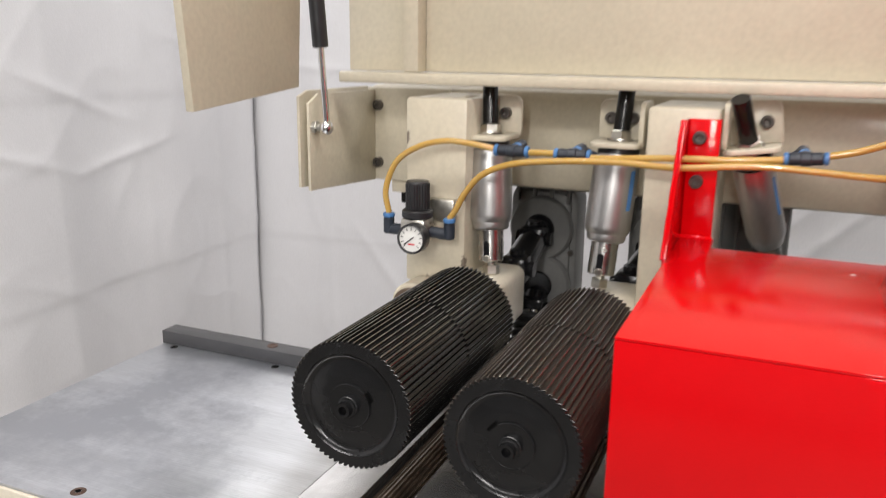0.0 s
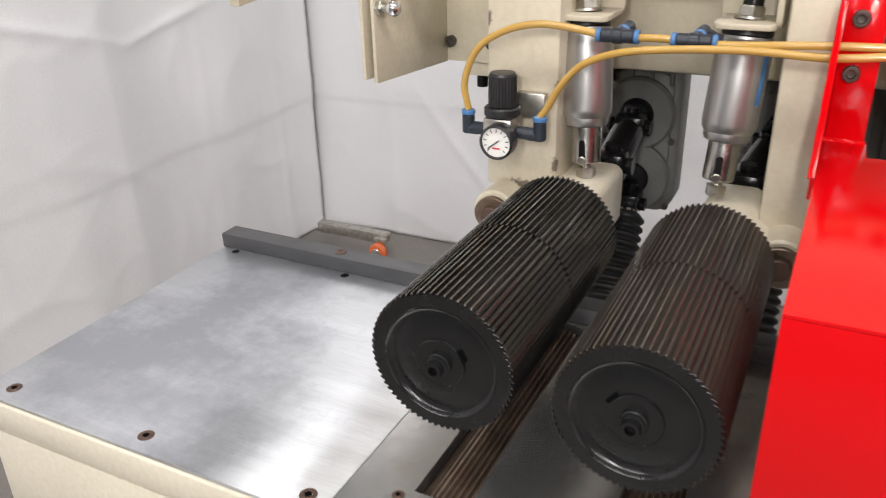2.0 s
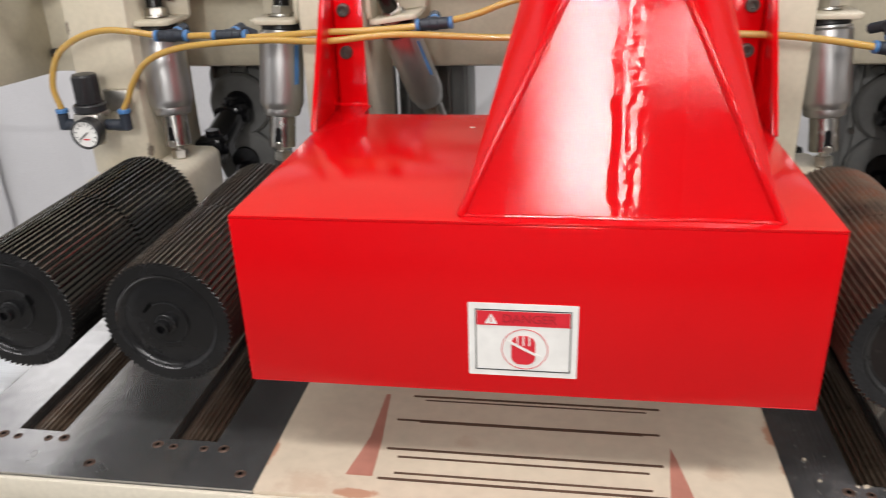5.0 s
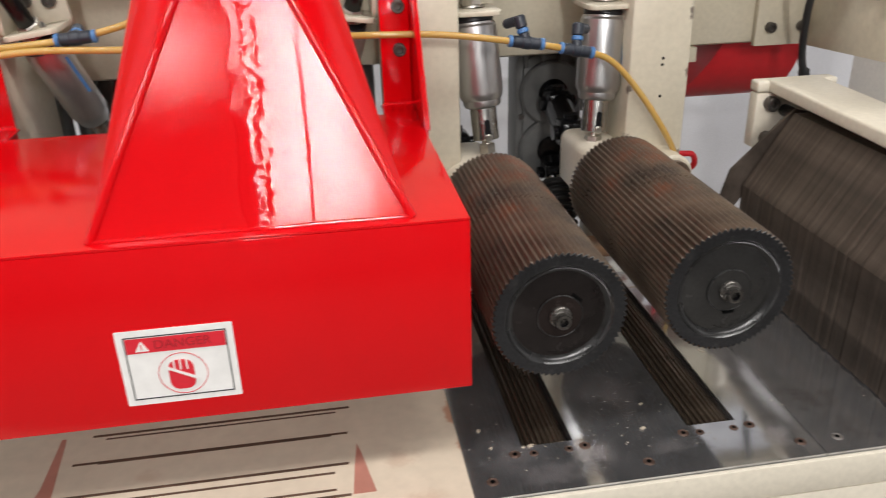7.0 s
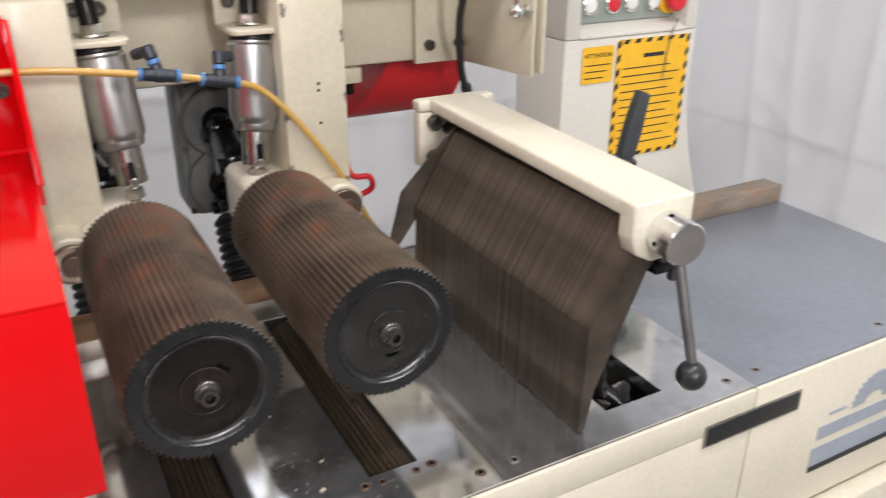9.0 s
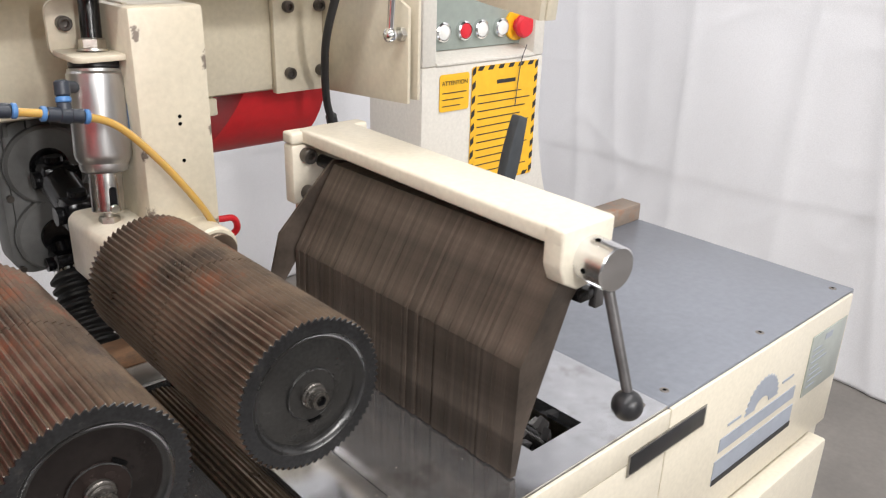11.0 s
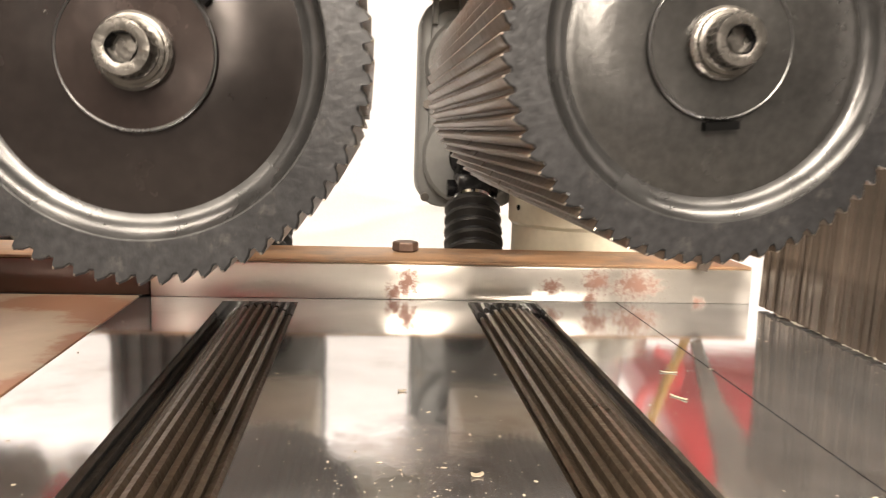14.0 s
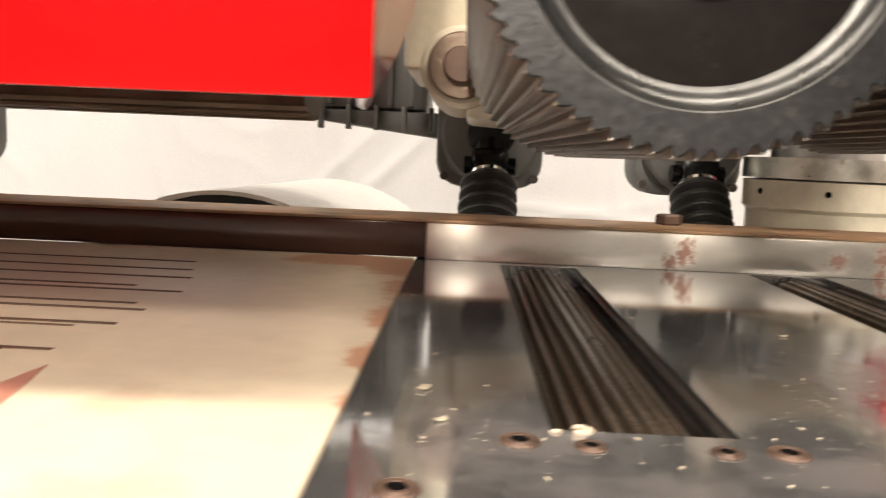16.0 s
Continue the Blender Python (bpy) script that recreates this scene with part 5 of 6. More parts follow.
hose([(-0.682, 0.39, 1.072), (-0.687, 0.39, 1.106), (-0.670, 0.39, 1.147), (-0.635, 0.39, 1.171), (-0.595, 0.392, 1.181), (-0.557, 0.395, 1.179), (-0.505, 0.40, 1.171), (-0.45, 0.40, 1.172), (-0.385, 0.395, 1.170), (-0.29, 0.385, 1.177), (-0.217, 0.387, 1.179), (-0.145, 0.395, 1.184), (-0.085, 0.40, 1.195), (-0.034, 0.40, 1.212), (0.06, 0.42, 1.23)], "amber plastic air hose arching from the regulator past the brackets")
hose([(-0.586, 0.39, 1.072), (-0.577, 0.39, 1.085), (-0.562, 0.388, 1.111), (-0.536, 0.385, 1.139), (-0.495, 0.383, 1.156), (-0.437, 0.383, 1.164), (-0.356, 0.383, 1.168), (-0.276, 0.378, 1.167), (-0.181, 0.383, 1.174), (-0.046, 0.39, 1.168), (0.10, 0.40, 1.170), (0.236, 0.385, 1.171), (0.321, 0.385, 1.166), (0.422, 0.39, 1.150), (0.495, 0.395, 1.135), (0.545, 0.40, 1.118), (0.591, 0.40, 1.070), (0.636, 0.40, 1.006), (0.668, 0.42, 0.955), (0.71, 0.46, 0.89), (0.752, 0.50, 0.825), (0.77, 0.52, 0.74)], "amber plastic air hose running along all the cylinders")


def tee(center, direction, branch, end, label="dark push-in tee fitting on the air hose"):
    ob = thing("hose_tee", label, "fitting", "hose tees")
    c, d, b = Vector(center), Vector(direction).normalized(), Vector(branch).normalized()
    bm = rod(c - d * 0.019, c + d * 0.019, 0.0078, None, 20, 0.0015)
    rod(c, c + b * 0.013, 0.0072, bm, 18, 0.001)
    rod(c - d * 0.006, c + d * 0.006, 0.0088, bm, 20, 0.001)
    part("tee_body", bm, FITTING, ob)
    for s in (-1, 1):
        part("release_ring", rod(c + d * 0.019 * s, c + d * 0.0245 * s, 0.0080, None, 18, 0.001), BLUE_PLASTIC, ob, "blue release ring")
    part("branch_ring", rod(c + b * 0.013, c + b * 0.019, 0.0078, None, 18, 0.001), BLUE_PLASTIC, ob, "blue release ring")
    q = c + b * 0.03
    e = q.lerp(Vector(end), 0.5)
    part("branch_elbow", rod(q, e, 0.0066, None, 18, 0.002), FITTING, ob)
    part("elbow_stub", rod(c + b * 0.019, q + b * 0.006, 0.0078, None, 18, 0.002), FITTING, ob)
    return ob


tee((-0.500, 0.40, 1.172), (1, 0, 0.0), (0.1, 0.8, 0.12), (-0.535, 0.452, 1.150))
tee((-0.415, 0.397, 1.172), (1, 0, 0.0), (0.1, 0.8, 0.12), (-0.375, 0.452, 1.155))
tee((-0.135, 0.396, 1.185), (1, 0, 0.06), (-0.1, 0.8, 0.12), (-0.185, 0.440, 1.155))
tee((0.424, 0.391, 1.150), (1, 0, -0.15), (-0.2, 0.25, 0.8), (0.392, 0.455, 1.160))
tee((0.495, 0.396, 1.135), (1, 0, -0.2), (0.1, 0.25, 0.8), (0.538, 0.452, 1.150))

# ---- anti-kickback unit ----
kick = thing("kickback_guard", "cream arm with a row of hanging anti-kickback fingers across the bed", "guard")
# arm: a long box beam with a turned-down front end and a wide back mount
bm = slab([(0.783, -0.042), (0.863, -0.042), (0.886, 0.44), (0.804, 0.44), (0.8025, 0.41)], "z", 1.050, 1.069, 0.004, None, 3)
slab([(0.7835, 1.0685), (0.8625, 1.0685), (0.8625, 1.018), (0.850, 1.003), (0.812, 1.001), (0.791, 1.012), (0.7835, 1.03)], "y", -0.0424, -0.018, 0.003, bm, 3)
slab([(0.786, 0.4295), (0.913, 0.4295), (0.913, 0.454), (0.786, 0.454)], "z", 1.050, 1.0665, 0.004, bm, 3)
slab([(0.850, -0.0175), (0.858, -0.0175), (0.882, 0.429), (0.874, 0.429)], "z", 0.998, 1.0515, 0.001, bm)
part("beam", bm, CREAM, kick)
mount = part("mount_block", box(0.7865, 0.911, 0.430, 0.453, 0.966, 1.0495, 0.004), CREAM, kick)
for bz in (1.034, 0.981):
    part("bolt", socket((0.808, 0.4305, bz), (0.808, 0.416, bz), 0.0105, None, 20, 0.001), BOLT_STEEL, mount, "dark socket-head bolt")
part("stand", box(0.80, 0.905, 0.436, 0.452, 0.5, 0.9655, 0.004), CREAM, kick)
part("pivot_rod", rod((0.833, -0.017, 1.022), (0.833, 0.43, 1.022), 0.009, None, 20), FACE_STEEL, kick)
finger_outline = [(0.812, 1.034), (0.846, 1.034), (0.846, 1.012), (0.818, 0.984), (0.762, 0.852), (0.753, 0.802), (0.745, 0.802), (0.748, 0.931), (0.794, 1.007)]
bm = slab(finger_outline, "y", 0, 0.00444)
finger_mesh = None
rnd = random.Random(4)
for k in range(89):
    y = -0.031 + 0.0045 * k
    if finger_mesh is None:
        ob = link("finger", bm, FINGER, kick, "", 8)
        finger_mesh = ob.data
    else:
        ob = new("finger", finger_mesh)
        ob.parent = kick
    a = rnd.uniform(-0.45, 0.45) if k not in (0, 1) else 0
    pivot = Matrix.Translation((0.833, y, 1.022))
    ob.matrix_local = pivot @ Matrix.Rotation(radians(a), 4, "Y") @ Matrix.Translation((-0.833, 0, -1.022))
ob = new("finger", finger_mesh)
ob.parent = kick
ob.matrix_local = Matrix.Translation((0.833, 0.374, 1.022)) @ Matrix.Rotation(radians(14), 4, "Y") @ Matrix.Translation((-0.833, 0, -1.022))
# the end fingers are darker than the rest
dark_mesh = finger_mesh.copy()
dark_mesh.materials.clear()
dark_mesh.materials.append(FINGER_DARK)
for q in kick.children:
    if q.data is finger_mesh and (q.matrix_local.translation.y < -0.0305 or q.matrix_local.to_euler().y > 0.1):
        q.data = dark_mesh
knob = part("knob", rod((0.824, -0.0425, 1.034), (0.820, -0.080, 1.033), 0.0232, None, 48, 0.0015), ALU_KNOB, kick, "turned aluminium hub of the lever")
for w in (100, 190):
    d = Vector((math.cos(radians(w)), 0, math.sin(radians(w))))
    p = Vector((0.8225, -0.056, 1.0335)) + d * 0.0229
    part("set_screw", rod(p, p + d * 0.001, 0.0028, None, 12), HOLE_SHADE_BLACK, knob)
lever = part("lever", rod((0.821, -0.070, 1.016), (0.820, -0.109, 0.91), 0.0058, None, 20, 0.001, 0.0054), GREY_ROD, kick, "dark grey lever rod")
bm = bmesh.new()
bmesh.ops.create_uvsphere(bm, u_segments=32, v_segments=20, radius=0.0158, matrix=Matrix.Translation((0.819, -0.110, 0.900)))
part("ball_grip", bm, BLACK_PLASTIC, lever, "black plastic ball grip")
part("stop_lug", box(0.848, 0.862, -0.04, -0.03, 0.968, 1.0, 0.002), GREY_ROD, kick, "small steel stop lug")
part("stop_bar", box(0.825, 0.848, -0.038, 0.0, 0.980, 0.992, 0.002), BLACK_STEEL, kick)

# lower cutter in the gap
cutter = thing("lower_cutter", "dark spiral cutter head with teeth in the bed gap", "cutter head")
bm = rod((0.8425, 0.0, 0.766), (0.8425, 0.36, 0.766), 0.022, None, 28)
part("core", bm, BLACK_STEEL, cutter)
for k in range(26):
    y = 0.004 + 0.0135 * k
    for q in range(5):
        a = 72 * q + 22 * k
        bm = slab([(-0.004, 0.018), (0.006, 0.018), (0.0005, 0.037)], "y", -0.005, 0.005)
        bm.transform(Matrix.Translation((0.8425, y, 0.766)) @ Matrix.Rotation(radians(a), 4, "Y"))
        part("tooth", bm, GREY_ROD, cutter)
# Black sheet that stands in for the shade under the cutter.
structure("cutter_trough", box(0.79, 0.895, -0.02, 0.37, T - 0.095, T - 0.085, 0), HOLE_SHADE_BLACK, "black sheet added for the shade below the lower cutter")

# black clamp handle behind the guard
clamp = thing("locking_lever", "dark grey plastic locking lever standing behind the guard arm", "lever")
bm = slab([(-0.012, 0.0), (0.012, 0.0), (0.0145, 0.03), (0.0145, 0.05), (0.0115, 0.085), (0.010, 0.106), (-0.009, 0.108), (-0.0115, 0.085), (-0.0135, 0.05), (-0.013, 0.025)], "y", -0.009, 0.009, 0.003)
bm.transform(Matrix.Translation((1.077, 0.31, 0.968)) @ Matrix.Rotation(radians(14), 4, "Y"))
part("grip", bm, GRIP_GREY, clamp)
part("hub", lathe([(0, 0), (0.017, 0), (0.018, 0.03), (0.021, 0.034), (0.021, 0.046), (0.016, 0.05), (0, 0.05)], aim((1.067, 0.31, 0.925), (1.079, 0.31, 0.973)), 28), BLACK_PLASTIC, clamp)
part("flange", rod((1.078, 0.31, 0.934), (1.079, 0.31, 0.942), 0.036, None, 32, 0.002), BLACK_PLASTIC, clamp)
part("post", rod((1.06, 0.31, T), (1.067, 0.31, 0.93), 0.011, None, 20), BLACK_STEEL, clamp)

# ---- control cabinet ----
cab = thing("control_cabinet", "cream control cabinet with push buttons and yellow notices", "cabinet")
part("housing", slab([(1.242, 0.0), (1.242, 1.074), (1.590, 1.074), (1.590, 0.955), (1.594, 0.905), (1.603, 0.855), (1.618, 0.795), (1.648, 0.705), (1.70, 0.55), (1.70, 0.0)], "y", 0.692, 0.86, 0.004), CABINET, cab)
part("side_post", box(1.242, 1.278, 0.692, 0.86, 1.0745, 1.45, 0.004), CABINET, cab)
part("side_post", box(1.558, 1.590, 0.692, 0.86, 1.0745, 1.45, 0.004), CABINET, cab)
part("top_rail", box(1.2785, 1.5575, 0.692, 0.86, 1.32, 1.45, 0.004), CABINET, cab)
part("sill", slab([(0.690, 1.0745), (0.690, 1.080), (0.742, 1.096), (0.742, 1.0745)], "x", 1.2785, 1.5575, 0.001), CABINET, cab)
panel = part("panel", box(1.2785, 1.5575, 0.736, 0.748, 1.0965, 1.32, 0.001), PANEL_GREEN, cab, "grey-green button panel")
for bx, mat_, lab in ((1.327, WHITE, "white push button"), (1.386, PRINT_RED, "red push button"), (1.434, WHITE, "white push button"), (1.494, WHITE, "white push button")):
    m = aim((bx, 0.7355, 1.133), (bx, 0.70, 1.133))
    b = part("button_ring", lathe([(0.015, 0), (0.0195, 0), (0.0195, 0.009), (0.016, 0.011), (0.015, 0.006), (0.015, 0)], m, 28), CHROME, panel)
    part("button_cap", lathe([(0, 0), (0.0148, 0), (0.0148, 0.010), (0.012, 0.0115), (0, 0.0115)], m, 28), mat_, b, lab)
m = aim((1.540, 0.7355, 1.136), (1.540, 0.64, 1.136))
stop = part("emergency_stop", lathe([(0, 0), (0.032, 0), (0.032, 0.008), (0, 0.008)], m, 36), YELLOW, panel, "yellow emergency stop collar")
part("stop_head", lathe([(0, 0.008), (0.014, 0.008), (0.014, 0.020), (0.024, 0.022), (0.025, 0.030), (0.021, 0.036), (0, 0.038)], m, 36), PRINT_RED, stop, "red mushroom button")


def words(text, size, m, mat_, parent, name="lettering"):
    cu = bpy.data.curves.new(name, "FONT")
    cu.body, cu.size, cu.align_x, cu.align_y = text, size, "CENTER", "CENTER"
    cu.extrude = 0.0002
    tmp = bpy.data.objects.new(name, cu)
    me = bpy.data.meshes.new_from_object(tmp)
    bpy.data.objects.remove(tmp)
    bpy.data.curves.remove(cu)
    me.materials.clear()
    me.materials.append(mat_)
    ob = new(name, me)
    ob.parent = parent
    ob.matrix_local = m
    return ob


FACING = Matrix.Rotation(radians(90), 4, "X")
note = thing("warning_notice", "large yellow safety notice with black hazard stripes on the cabinet", "notice")
part("notice_film", slab(rounded(1.374, 1.572, 0.812, 1.066, 0.006, 3), "y", 0.6895, 0.6905), YELLOW, note)
bars = []
for k in range(9):
    z = 0.825 + 0.029 * k
    for x in (1.379, 1.567):
        bm = slab([(-0.0045, -0.010), (0.0045, -0.003), (0.0045, 0.010), (-0.0045, 0.003)], "y", 0.6885, 0.6893)
        bm.transform(Matrix.Translation((x, 0, z)))
        part("stripe", bm, PRINT_BLACK, note)
for k in range(6):
    x = 1.398 + 0.030 * k
    for z in (0.8165, 1.0615):
        bm = slab([(-0.010, -0.0042), (0.004, -0.0042), (0.010, 0.0042), (-0.004, 0.0042)], "y", 0.6885, 0.6893)
        bm.transform(Matrix.Translation((x, 0, z)))
        part("stripe", bm, PRINT_BLACK, note)
part("heading_bar", box(1.446, 1.502, 0.6886, 0.6893, 1.026, 1.034, 0), PRINT_BLACK, note)
for k in range(11):
    z = 1.006 - 0.0165 * k
    part("text_bar", box(1.392, 1.392 + (0.13 + 0.028 * ((k * 5) % 3) / 2), 0.6887, 0.6893, z - 0.0011, z + 0.0011, 0), PRINT_BLACK, note)
small = thing("attention_notice", "small yellow notice with black lettering on the cabinet", "notice")
part("notice_film", slab(rounded(1.286, 1.366, 0.984, 1.058, 0.006, 3), "y", 0.6895, 0.6905), YELLOW, small)
words("ATTENTION", 0.0125, Matrix.Translation((1.326, 0.6888, 1.040)) @ FACING, PRINT_BLACK, small)
for k in range(3):
    part("text_bar", box(1.293, 1.358 - 0.008 * k, 0.6887, 0.6893, 1.020 - 0.013 * k, 1.022 - 0.013 * k, 0), PRINT_BLACK, small)

# tag string that hangs from the stop button
part("tag_string", tube([(1.528, 0.686, 1.10), (1.51, 0.684, 1.06), (1.500, 0.684, 0.975)], 0.0012, None, 6, 6), GREY_ROD, cab)

# red lower suction hood behind the beam, black cable, red lever
low = thing("rear_suction_hood", "curved red sheet-metal suction hood behind the guard", "hood")
prof = []
for k in range(13):
    w = radians(184 + 116 * k / 12)
    prof.append((0.80 + 0.16 * math.cos(w), 1.125 + 0.17 * math.sin(w)))
bm = bmesh.new()
outer = prof
inner = [(u * 1.0, v + 0.004) for u, v in reversed(prof)]
slab(outer + inner, "x", 0.79, 0.99, 0, bm)
bm_end = slab([*prof, (0.84, 1.125), (0.66, 1.125)], "x", 0.786, 0.7899)
for q in (bm, bm_end):
    for v in q.verts:
        if v.co.x < 0.8:
            v.co.x += (v.co.z - 0.965) * 0.45
part("curved_sheet", bm, RED_DULL, low)
part("end_plate", bm_end, RED_DULL, low)
cable = thing("power_cable", "black power cable hanging past the hinge plate", "cable")
part("sheath", tube([(0.895, 0.40, 1.40), (0.885, 0.45, 1.26), (0.893, 0.50, 1.17), (0.925, 0.55, 1.08), (0.95, 0.57, 1.03)], 0.006, None, 12, 8), BLACK_RUBBER_SHADE, cable)
part("plug_sleeve", tube([(0.945, 0.568, 1.045), (0.955, 0.575, 1.02), (0.965, 0.58, 0.99)], 0.009, None, 12, 6), BLACK_RUBBER_SHADE, cable)
redlev = thing("clamp_lever", "small red clamp lever at the round column foot", "lever")
part("lever_bar", tube([(0.716, 0.56, 0.985), (0.722, 0.55, 0.93), (0.752, 0.545, 0.922), (0.758, 0.55, 0.90), (0.735, 0.56, 0.885)], 0.005, None, 10, 8), RED_DULL, redlev)

# ---- hood label ----
label = thing("danger_label", "white and red danger sticker on the front of the red hood", "sticker")
part("film", slab(rounded(-0.049, 0.053, 0.9155, 0.9935, 0.001, 2), "y", -0.0008, -0.0001), WHITE, label)
for x0, x1, z0, z1 in ((-0.0425, 0.0470, 0.9863, 0.9873), (-0.0425, 0.0470, 0.9215, 0.9225), (-0.0425, -0.0415, 0.9215, 0.9873), (0.0460, 0.0470, 0.9215, 0.9873)):
    part("border_line", box(x0, x1, -0.0014, -0.0009, z0, z1, 0), PRINT_BLACK, label)
part("red_band", box(-0.0410, 0.0455, -0.0014, -0.0009, 0.9705, 0.9855, 0), PRINT_RED, label)
part("triangle", slab([(-0.0335, 0.9725), (-0.0215, 0.9725), (-0.0275, 0.9830)], "y", -0.0020, -0.0015), WHITE, label)
part("mark", box(-0.0280, -0.0270, -0.0026, -0.0021, 0.9745, 0.9795, 0), PRINT_RED, label)
words("DANGER", 0.0125, Matrix.Translation((0.008, -0.0018, 0.978)) @ FACING, DARK_RED_PRINT, label)
ring = []
bm = lathe([(0.0212, 0), (0.0218, 0), (0.0218, 0.0004), (0.0212, 0.0004), (0.0212, 0)], aim((0.004, -0.0009, 0.9455), (0.004, -0.01, 0.9455)), 56)
part("round_line", bm, PRINT_RED, label)
shape = rounded(-0.0085, 0.0140, 0.9290, 0.9600, 0.0085, 6)
part("symbol", slab(shape, "y", -0.0015, -0.0009), PRINT_RED, label, "plain red symbol crossed out in white")
bm = box(-0.017, 0.017, -0.0022, -0.0016, -0.0012, 0.0012, 0)
bm.transform(Matrix.Translation((0.003, 0, 0.9465)) @ Matrix.Rotation(radians(28), 4, "Y"))
part("cross_bar", bm, WHITE, label)
for k in range(3):
    bx = -0.0035 + 0.0056 * k
    part("gap", box(bx, bx + 0.0014, -0.0022, -0.0016, 0.9500, 0.9602, 0), WHITE, label)

# welds and seams on the hood
bm = bmesh.new()
strip = []
for k in range(151):
    h = k / 150
    row = []
    shift = 0.0022 * noise.noise(Vector((h * 9, 3.3, 1.0)))
    valley = 0.0115 + 0.005 * noise.noise(Vector((h * 13, 0.5, 2.0)))
    for q in range(31):
        s = q / 10 - 1 if q < 10 else (q - 10) / 20
        if s < 0:
            x, up = s * valley, 0.0009 * math.sin(math.pi / 2 * (1 + s)) ** 1.5
        else:
            x = s * 0.050
            rough = 0.00045 * noise.noise(Vector((s * 8, h * 46, 5.0))) + 0.00025 * noise.noise(Vector((s * 18, h * 120, 7.0)))
            up = 0.0009 * (1 - s) ** 1.2 + rough * max(0.0, 1 - abs(s - 0.14) * 4) ** 1.5 * 1.6
        if q in (0, 30):
            up = -0.0003
        fit = min(1.0, (1 - h) * 6)
        row.append(bm.verts.new((0.0865 + (x + shift) * fit, 0.0137 + 0.089 * h - up * 0.95, HZ1 + 0.003 + 0.286 * h + up * 0.3)))
    strip.append(row)
for a, b in zip(strip, strip[1:]):
    for q in range(30):
        bm.faces.new((a[q], a[q + 1], b[q + 1], b[q]))
link("weld_seam", bm, RED, hood, "lumpy welded seam painted red", 0)
for bx, sx in ((-0.056, -1), (0.222, 1)):
    line = [Vector((bx, 0.0135, HZ1 + 0.003)).lerp(Vector((0.083, 0.1025, 1.36)), k / 30) + Vector((0.0005 * math.sin(6 * k), 0, 0)) for k in range(31)]
    part("crease_weld", tube(line, 0.0042, None, 12, 2), RED, hood)
wx = [-0.056 + 0.278 * k / 30 for k in range(31)]
part("paint_chip", slab([(-0.080, 0.3025), (-0.077, 0.3015), (-0.074, 0.303), (-0.0755, 0.3045), (-0.079, 0.3045)], "z", HZ1 + t, HZ1 + t + 0.0006), WHITE, hood, "small pale chip in the red paint")
part("base_weld", tube([(x, 0.013 + 0.0008 * math.sin(50 * x), HZ1 + 0.004) for x in wx], 0.0018, None, 8, 2), RED, hood)

# ---- front of the base ----
recess = part("pull_slot", box(0.915, 1.075, -0.0655, -0.0634, 0.742, 0.768, 0.001), BLACK_PLASTIC, base, "black recessed pull slot")
part("slot_rim", box(0.911, 1.079, -0.0645, -0.0633, 0.739, 0.771, 0.001), ZINC, base)
plate = thing("type_plate", "grey metal type plate on the cream base", "plate")
part("plate_sheet", box(1.385, 1.505, -0.0650, -0.0633, 0.655, 0.762, 0.0004), PANEL_GREY, plate)
for k in range(7):
    part("text_bar", box(1.393, 1.393 + 0.03 + 0.012 * (k % 3), -0.0656, -0.0651, 0.735 - 0.011 * k, 0.7375 - 0.011 * k, 0), GREY_PRINT, plate)
part("emblem", box(1.43, 1.455, -0.0656, -0.0651, 0.744, 0.754, 0), GREY_PRINT, plate)
decal = thing("brand_decal", "grey half-round brand decal printed on the cream base", "decal")
half = [(1.245 + 0.045 * math.cos(radians(180 - 6 * k)) * (1.0 if k % 2 else 1.1), 0.700 + 0.045 * math.sin(radians(180 - 6 * k)) * (1.0 if k % 2 else 1.1)) for k in range(31)]
inner_arc = [(1.245 + 0.02 * math.cos(radians(12 * k)), 0.700 + 0.014 * math.sin(radians(12 * k))) for k in range(16)]
part("half_disc", slab(half + inner_arc, "y", -0.0642, -0.0633), GREY_PRINT, decal)
part("name_bar", box(1.135, 1.355, -0.0642, -0.0633, 0.668, 0.690, 0), GREY_PRINT, decal)
part("lower_field", box(1.13, 1.36, -0.0642, -0.0633, 0.615, 0.655, 0), GREY_PRINT, decal)
part("dark_line", box(1.13, 1.36, -0.0652, -0.0643, 0.615, 0.624, 0), PRINT_BLACK, decal)
part("side_bar", box(1.15, 1.185, -0.0642, -0.0633, 0.705, 0.709, 0), GREY_PRINT, decal)
part("side_bar", box(1.305, 1.34, -0.0642, -0.0633, 0.712, 0.716, 0), GREY_PRINT, decal)

# ---- backdrop stand on castors ----
standf = thing("backdrop_stand", "low steel base bar of the sheet stand on an orange castor", "stand")
part("foot_bar", box(-2.06, -1.745, 1.885, 1.925, 0.055, 0.095, 0.004), ZINC, standf)
part("fork", box(-1.785, -1.735, 1.862, 1.884, 0.03, 0.085, 0.004), ZINC, standf)
wheel = part("wheel", rod((-1.757, 1.835, 0.036), (-1.757, 1.861, 0.036), 0.036, None, 36, 0.006), ORANGE, standf, "orange castor wheel")
part("wheel_hub", rod((-1.757, 1.828, 0.036), (-1.757, 1.864, 0.036), 0.02, None, 24, 0.002), CHROME, wheel)

# ---- wood chips and dust on the bed ----
rnd = random.Random(21)
bm = bmesh.new()
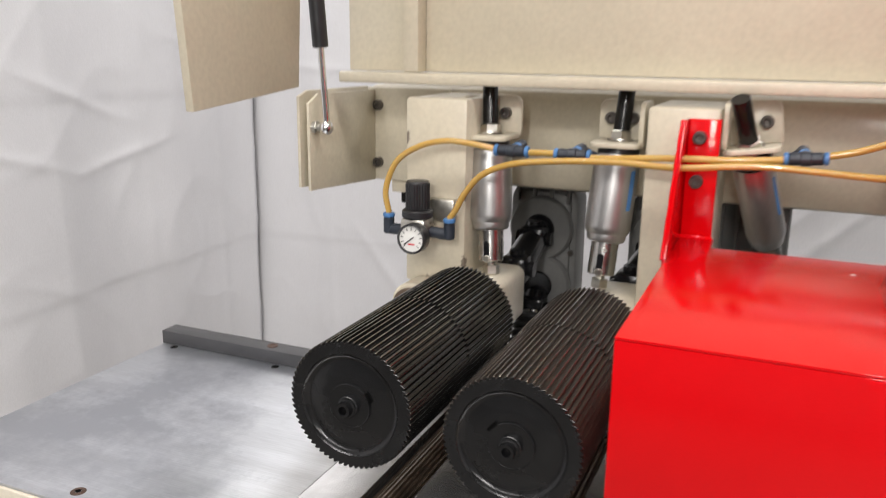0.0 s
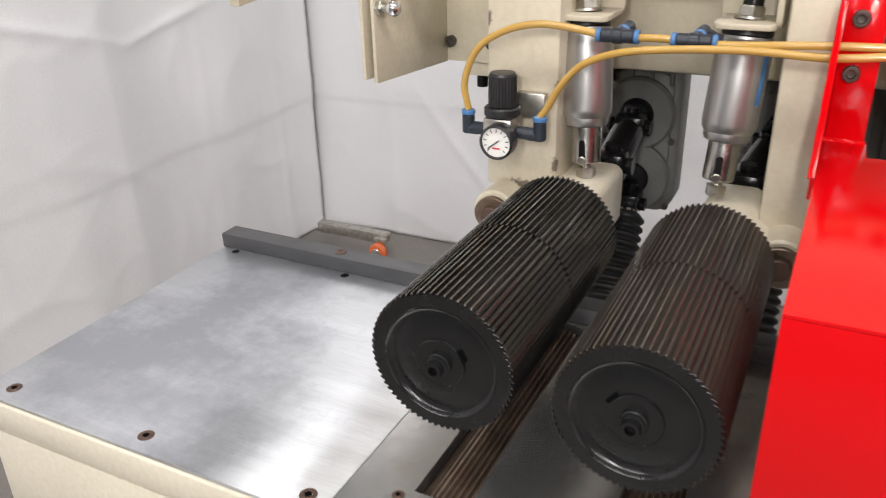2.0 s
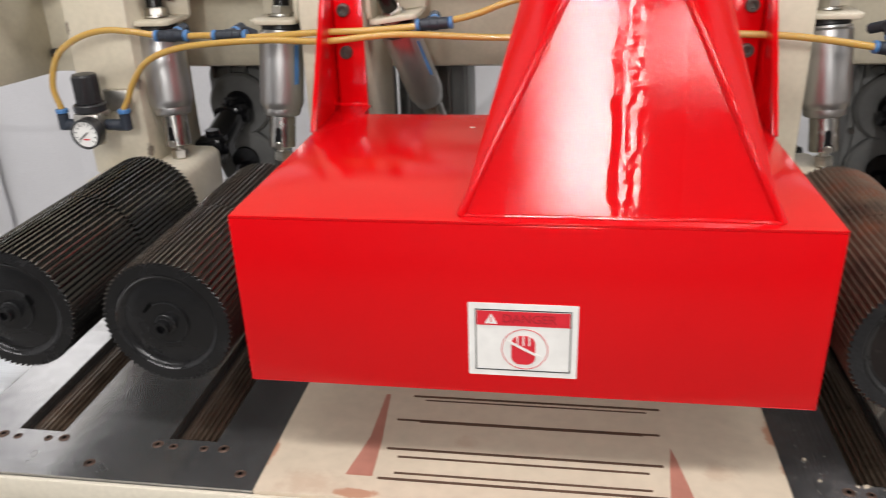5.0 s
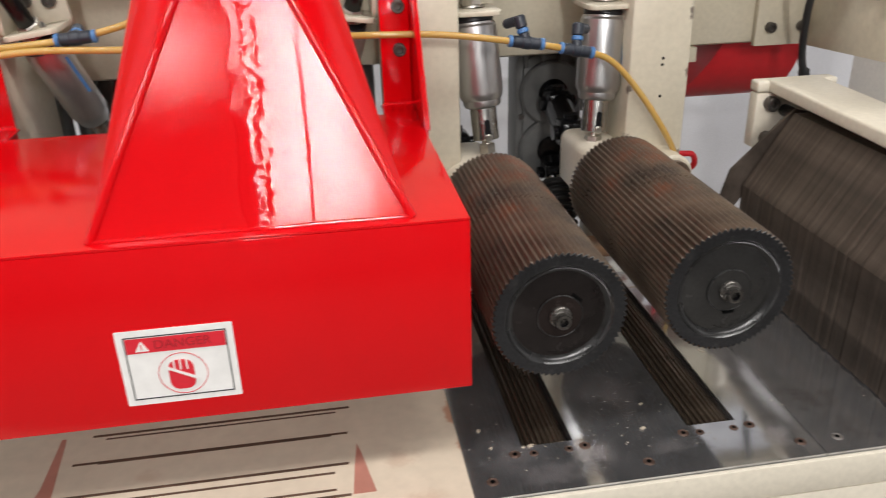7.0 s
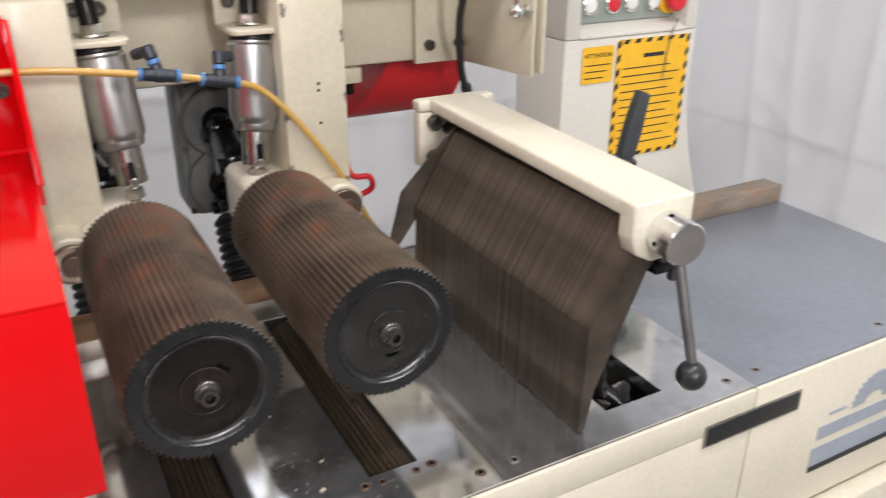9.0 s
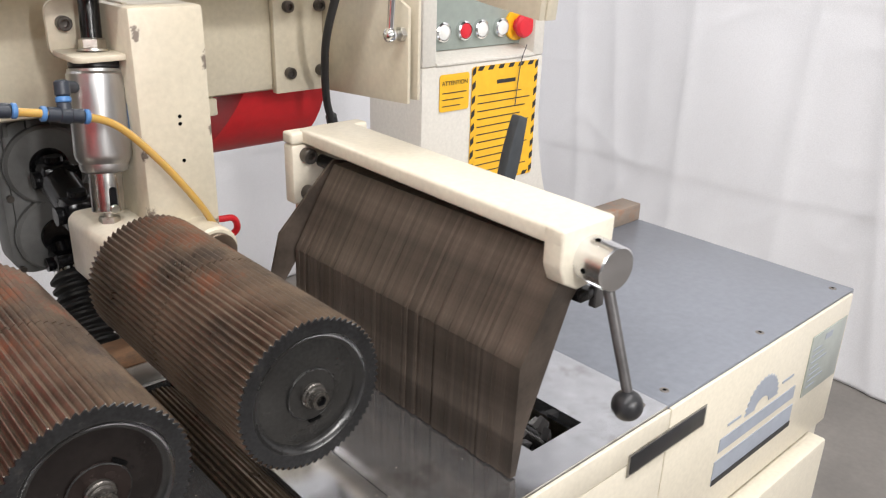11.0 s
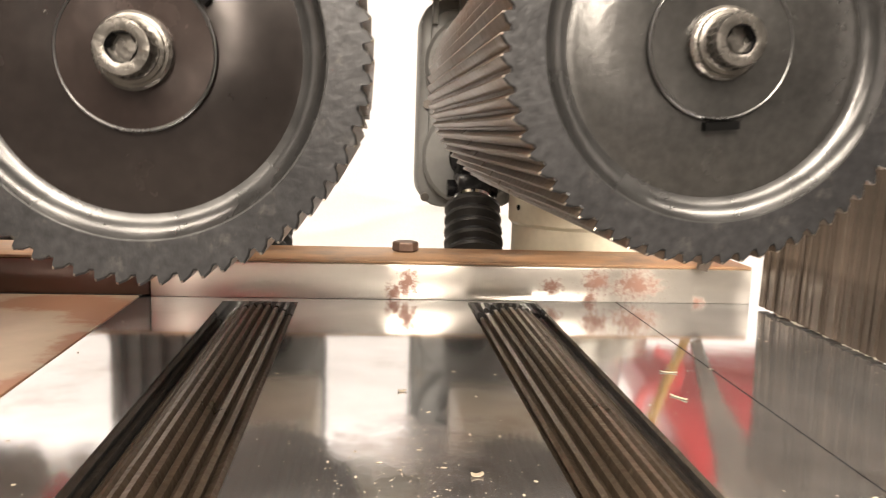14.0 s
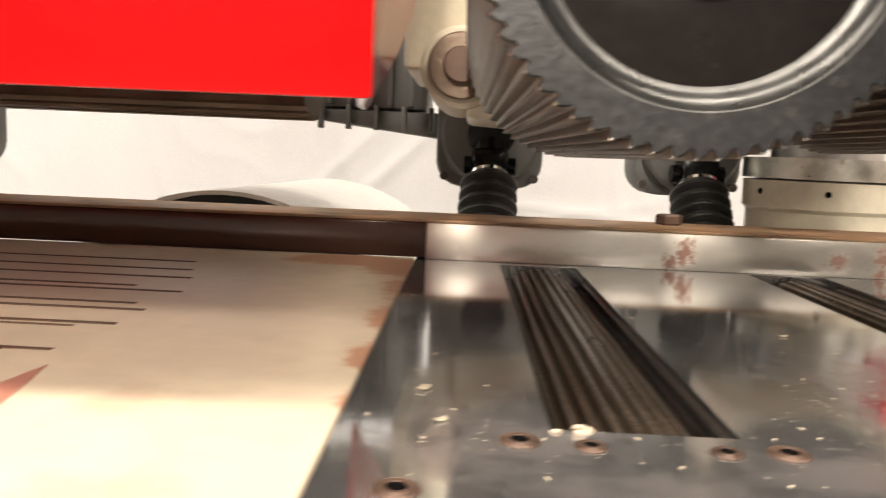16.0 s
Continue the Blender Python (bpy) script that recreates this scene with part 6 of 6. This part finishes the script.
for k in range(840):
    if k < 170:
        x, y = rnd.uniform(0.27, 0.75), rnd.uniform(-0.05, 0.37)
    elif k < 270:
        x, y = rnd.gauss(0.455, 0.03), rnd.gauss(0.08, 0.05)
    elif k < 310:
        x, y = rnd.gauss(0.292, 0.014), rnd.gauss(0.04, 0.03)
    elif k < 500:
        x, y = rnd.uniform(0.28, 0.62), rnd.gauss(0.0, 0.02)
    else:
        x, y = rnd.gauss(0.452, 0.022), rnd.gauss(0.052, 0.022)
    if x < 0.266 or any(a - 0.004 < x < b + 0.004 and 0.01 < y for a, b in ((0.327, 0.383), (0.512, 0.568))):
        continue
    r = rnd.choice((0.0002, 0.0002, 0.0003, 0.0003, 0.0006)) * (1 if k < 420 else 0.45)
    m = Matrix.Translation((x, y, T + r * 0.3)) @ Matrix.Rotation(rnd.uniform(0, 6.3), 4, "Z") @ Matrix.Diagonal((r * rnd.uniform(1, 2.6), r, r * 0.35, 1))
    bmesh.ops.create_icosphere(bm, subdivisions=1, radius=1.0, matrix=m)
# clumps in the corners of the roller slot
for cx, cy, cz, r, count in ((0.3295, 0.0155, T - 0.002, 0.0026, 9), (0.336, 0.013, T - 0.001, 0.0028, 9), (0.345, 0.017, T - 0.006, 0.0016, 5), (0.359, 0.016, T - 0.004, 0.002, 6), (0.371, 0.016, T - 0.004, 0.0018, 6), (0.380, 0.0165, T - 0.005, 0.0015, 4)):
    for q in range(count):
        c = Vector((cx + rnd.gauss(0, r * 0.6), cy + rnd.gauss(0, r * 0.4), cz + rnd.gauss(0, r * 0.5)))
        m = Matrix.Translation(c) @ Matrix.Rotation(rnd.uniform(0, 6.3), 4, "X") @ Matrix.Rotation(rnd.uniform(0, 6.3), 4, "Z") @ Matrix.Diagonal((r, r * 0.7, r * 0.4, 1))
        bmesh.ops.create_icosphere(bm, subdivisions=1, radius=1.0, matrix=m)
tagged(link("wood_chips", bm, CHIP), "pale wood chips and dust lying on the steel bed", "wood chips", kind="stuff")


def shaving(x, y, size, turn, long=1.5):
    """A thin curled flake of wood."""
    bm = bmesh.new()
    grid = []
    for i in range(9):
        col = []
        for j in range(6):
            u, v = i / 8 - 0.5, j / 5 - 0.5
            rag = 1 + 0.3 * noise.noise(Vector((u * 4, v * 4, size * 900)))
            col.append(bm.verts.new((u * size * long * rag, v * size * rag, size * (0.05 + 0.9 * u * u + 0.3 * v * v))))
        grid.append(col)
    for i in range(8):
        for j in range(5):
            bm.faces.new((grid[i][j], grid[i + 1][j], grid[i + 1][j + 1], grid[i][j + 1]))
    bm.transform(Matrix.Translation((x, y, T + 0.0003)) @ Matrix.Rotation(turn, 4, "Z"))
    ob = link("wood_shaving", bm, CHIP, None, "", 0)
    sol = ob.modifiers.new("thickness", "SOLIDIFY")
    sol.thickness = 0.0003
    return tagged(ob, "small curled pale wood shaving lying on the steel bed", "wood shaving", "wood shavings")


for x, y, size, turn, long in ((0.463, 0.018, 0.0042, 0.5, 1.4), (0.478, 0.061, 0.003, 0.1, 1.5), (0.287, 0.048, 0.0035, 1.2, 1.5), (0.294, 0.017, 0.0025, 0.6, 1.5), (0.605, 0.196, 0.0018, 2.9, 5.0), (0.594, 0.153, 0.0018, 2.2, 5.5), (0.453, 0.162, 0.0022, 0.2, 1.8)):
    shaving(x, y, size, turn, long)
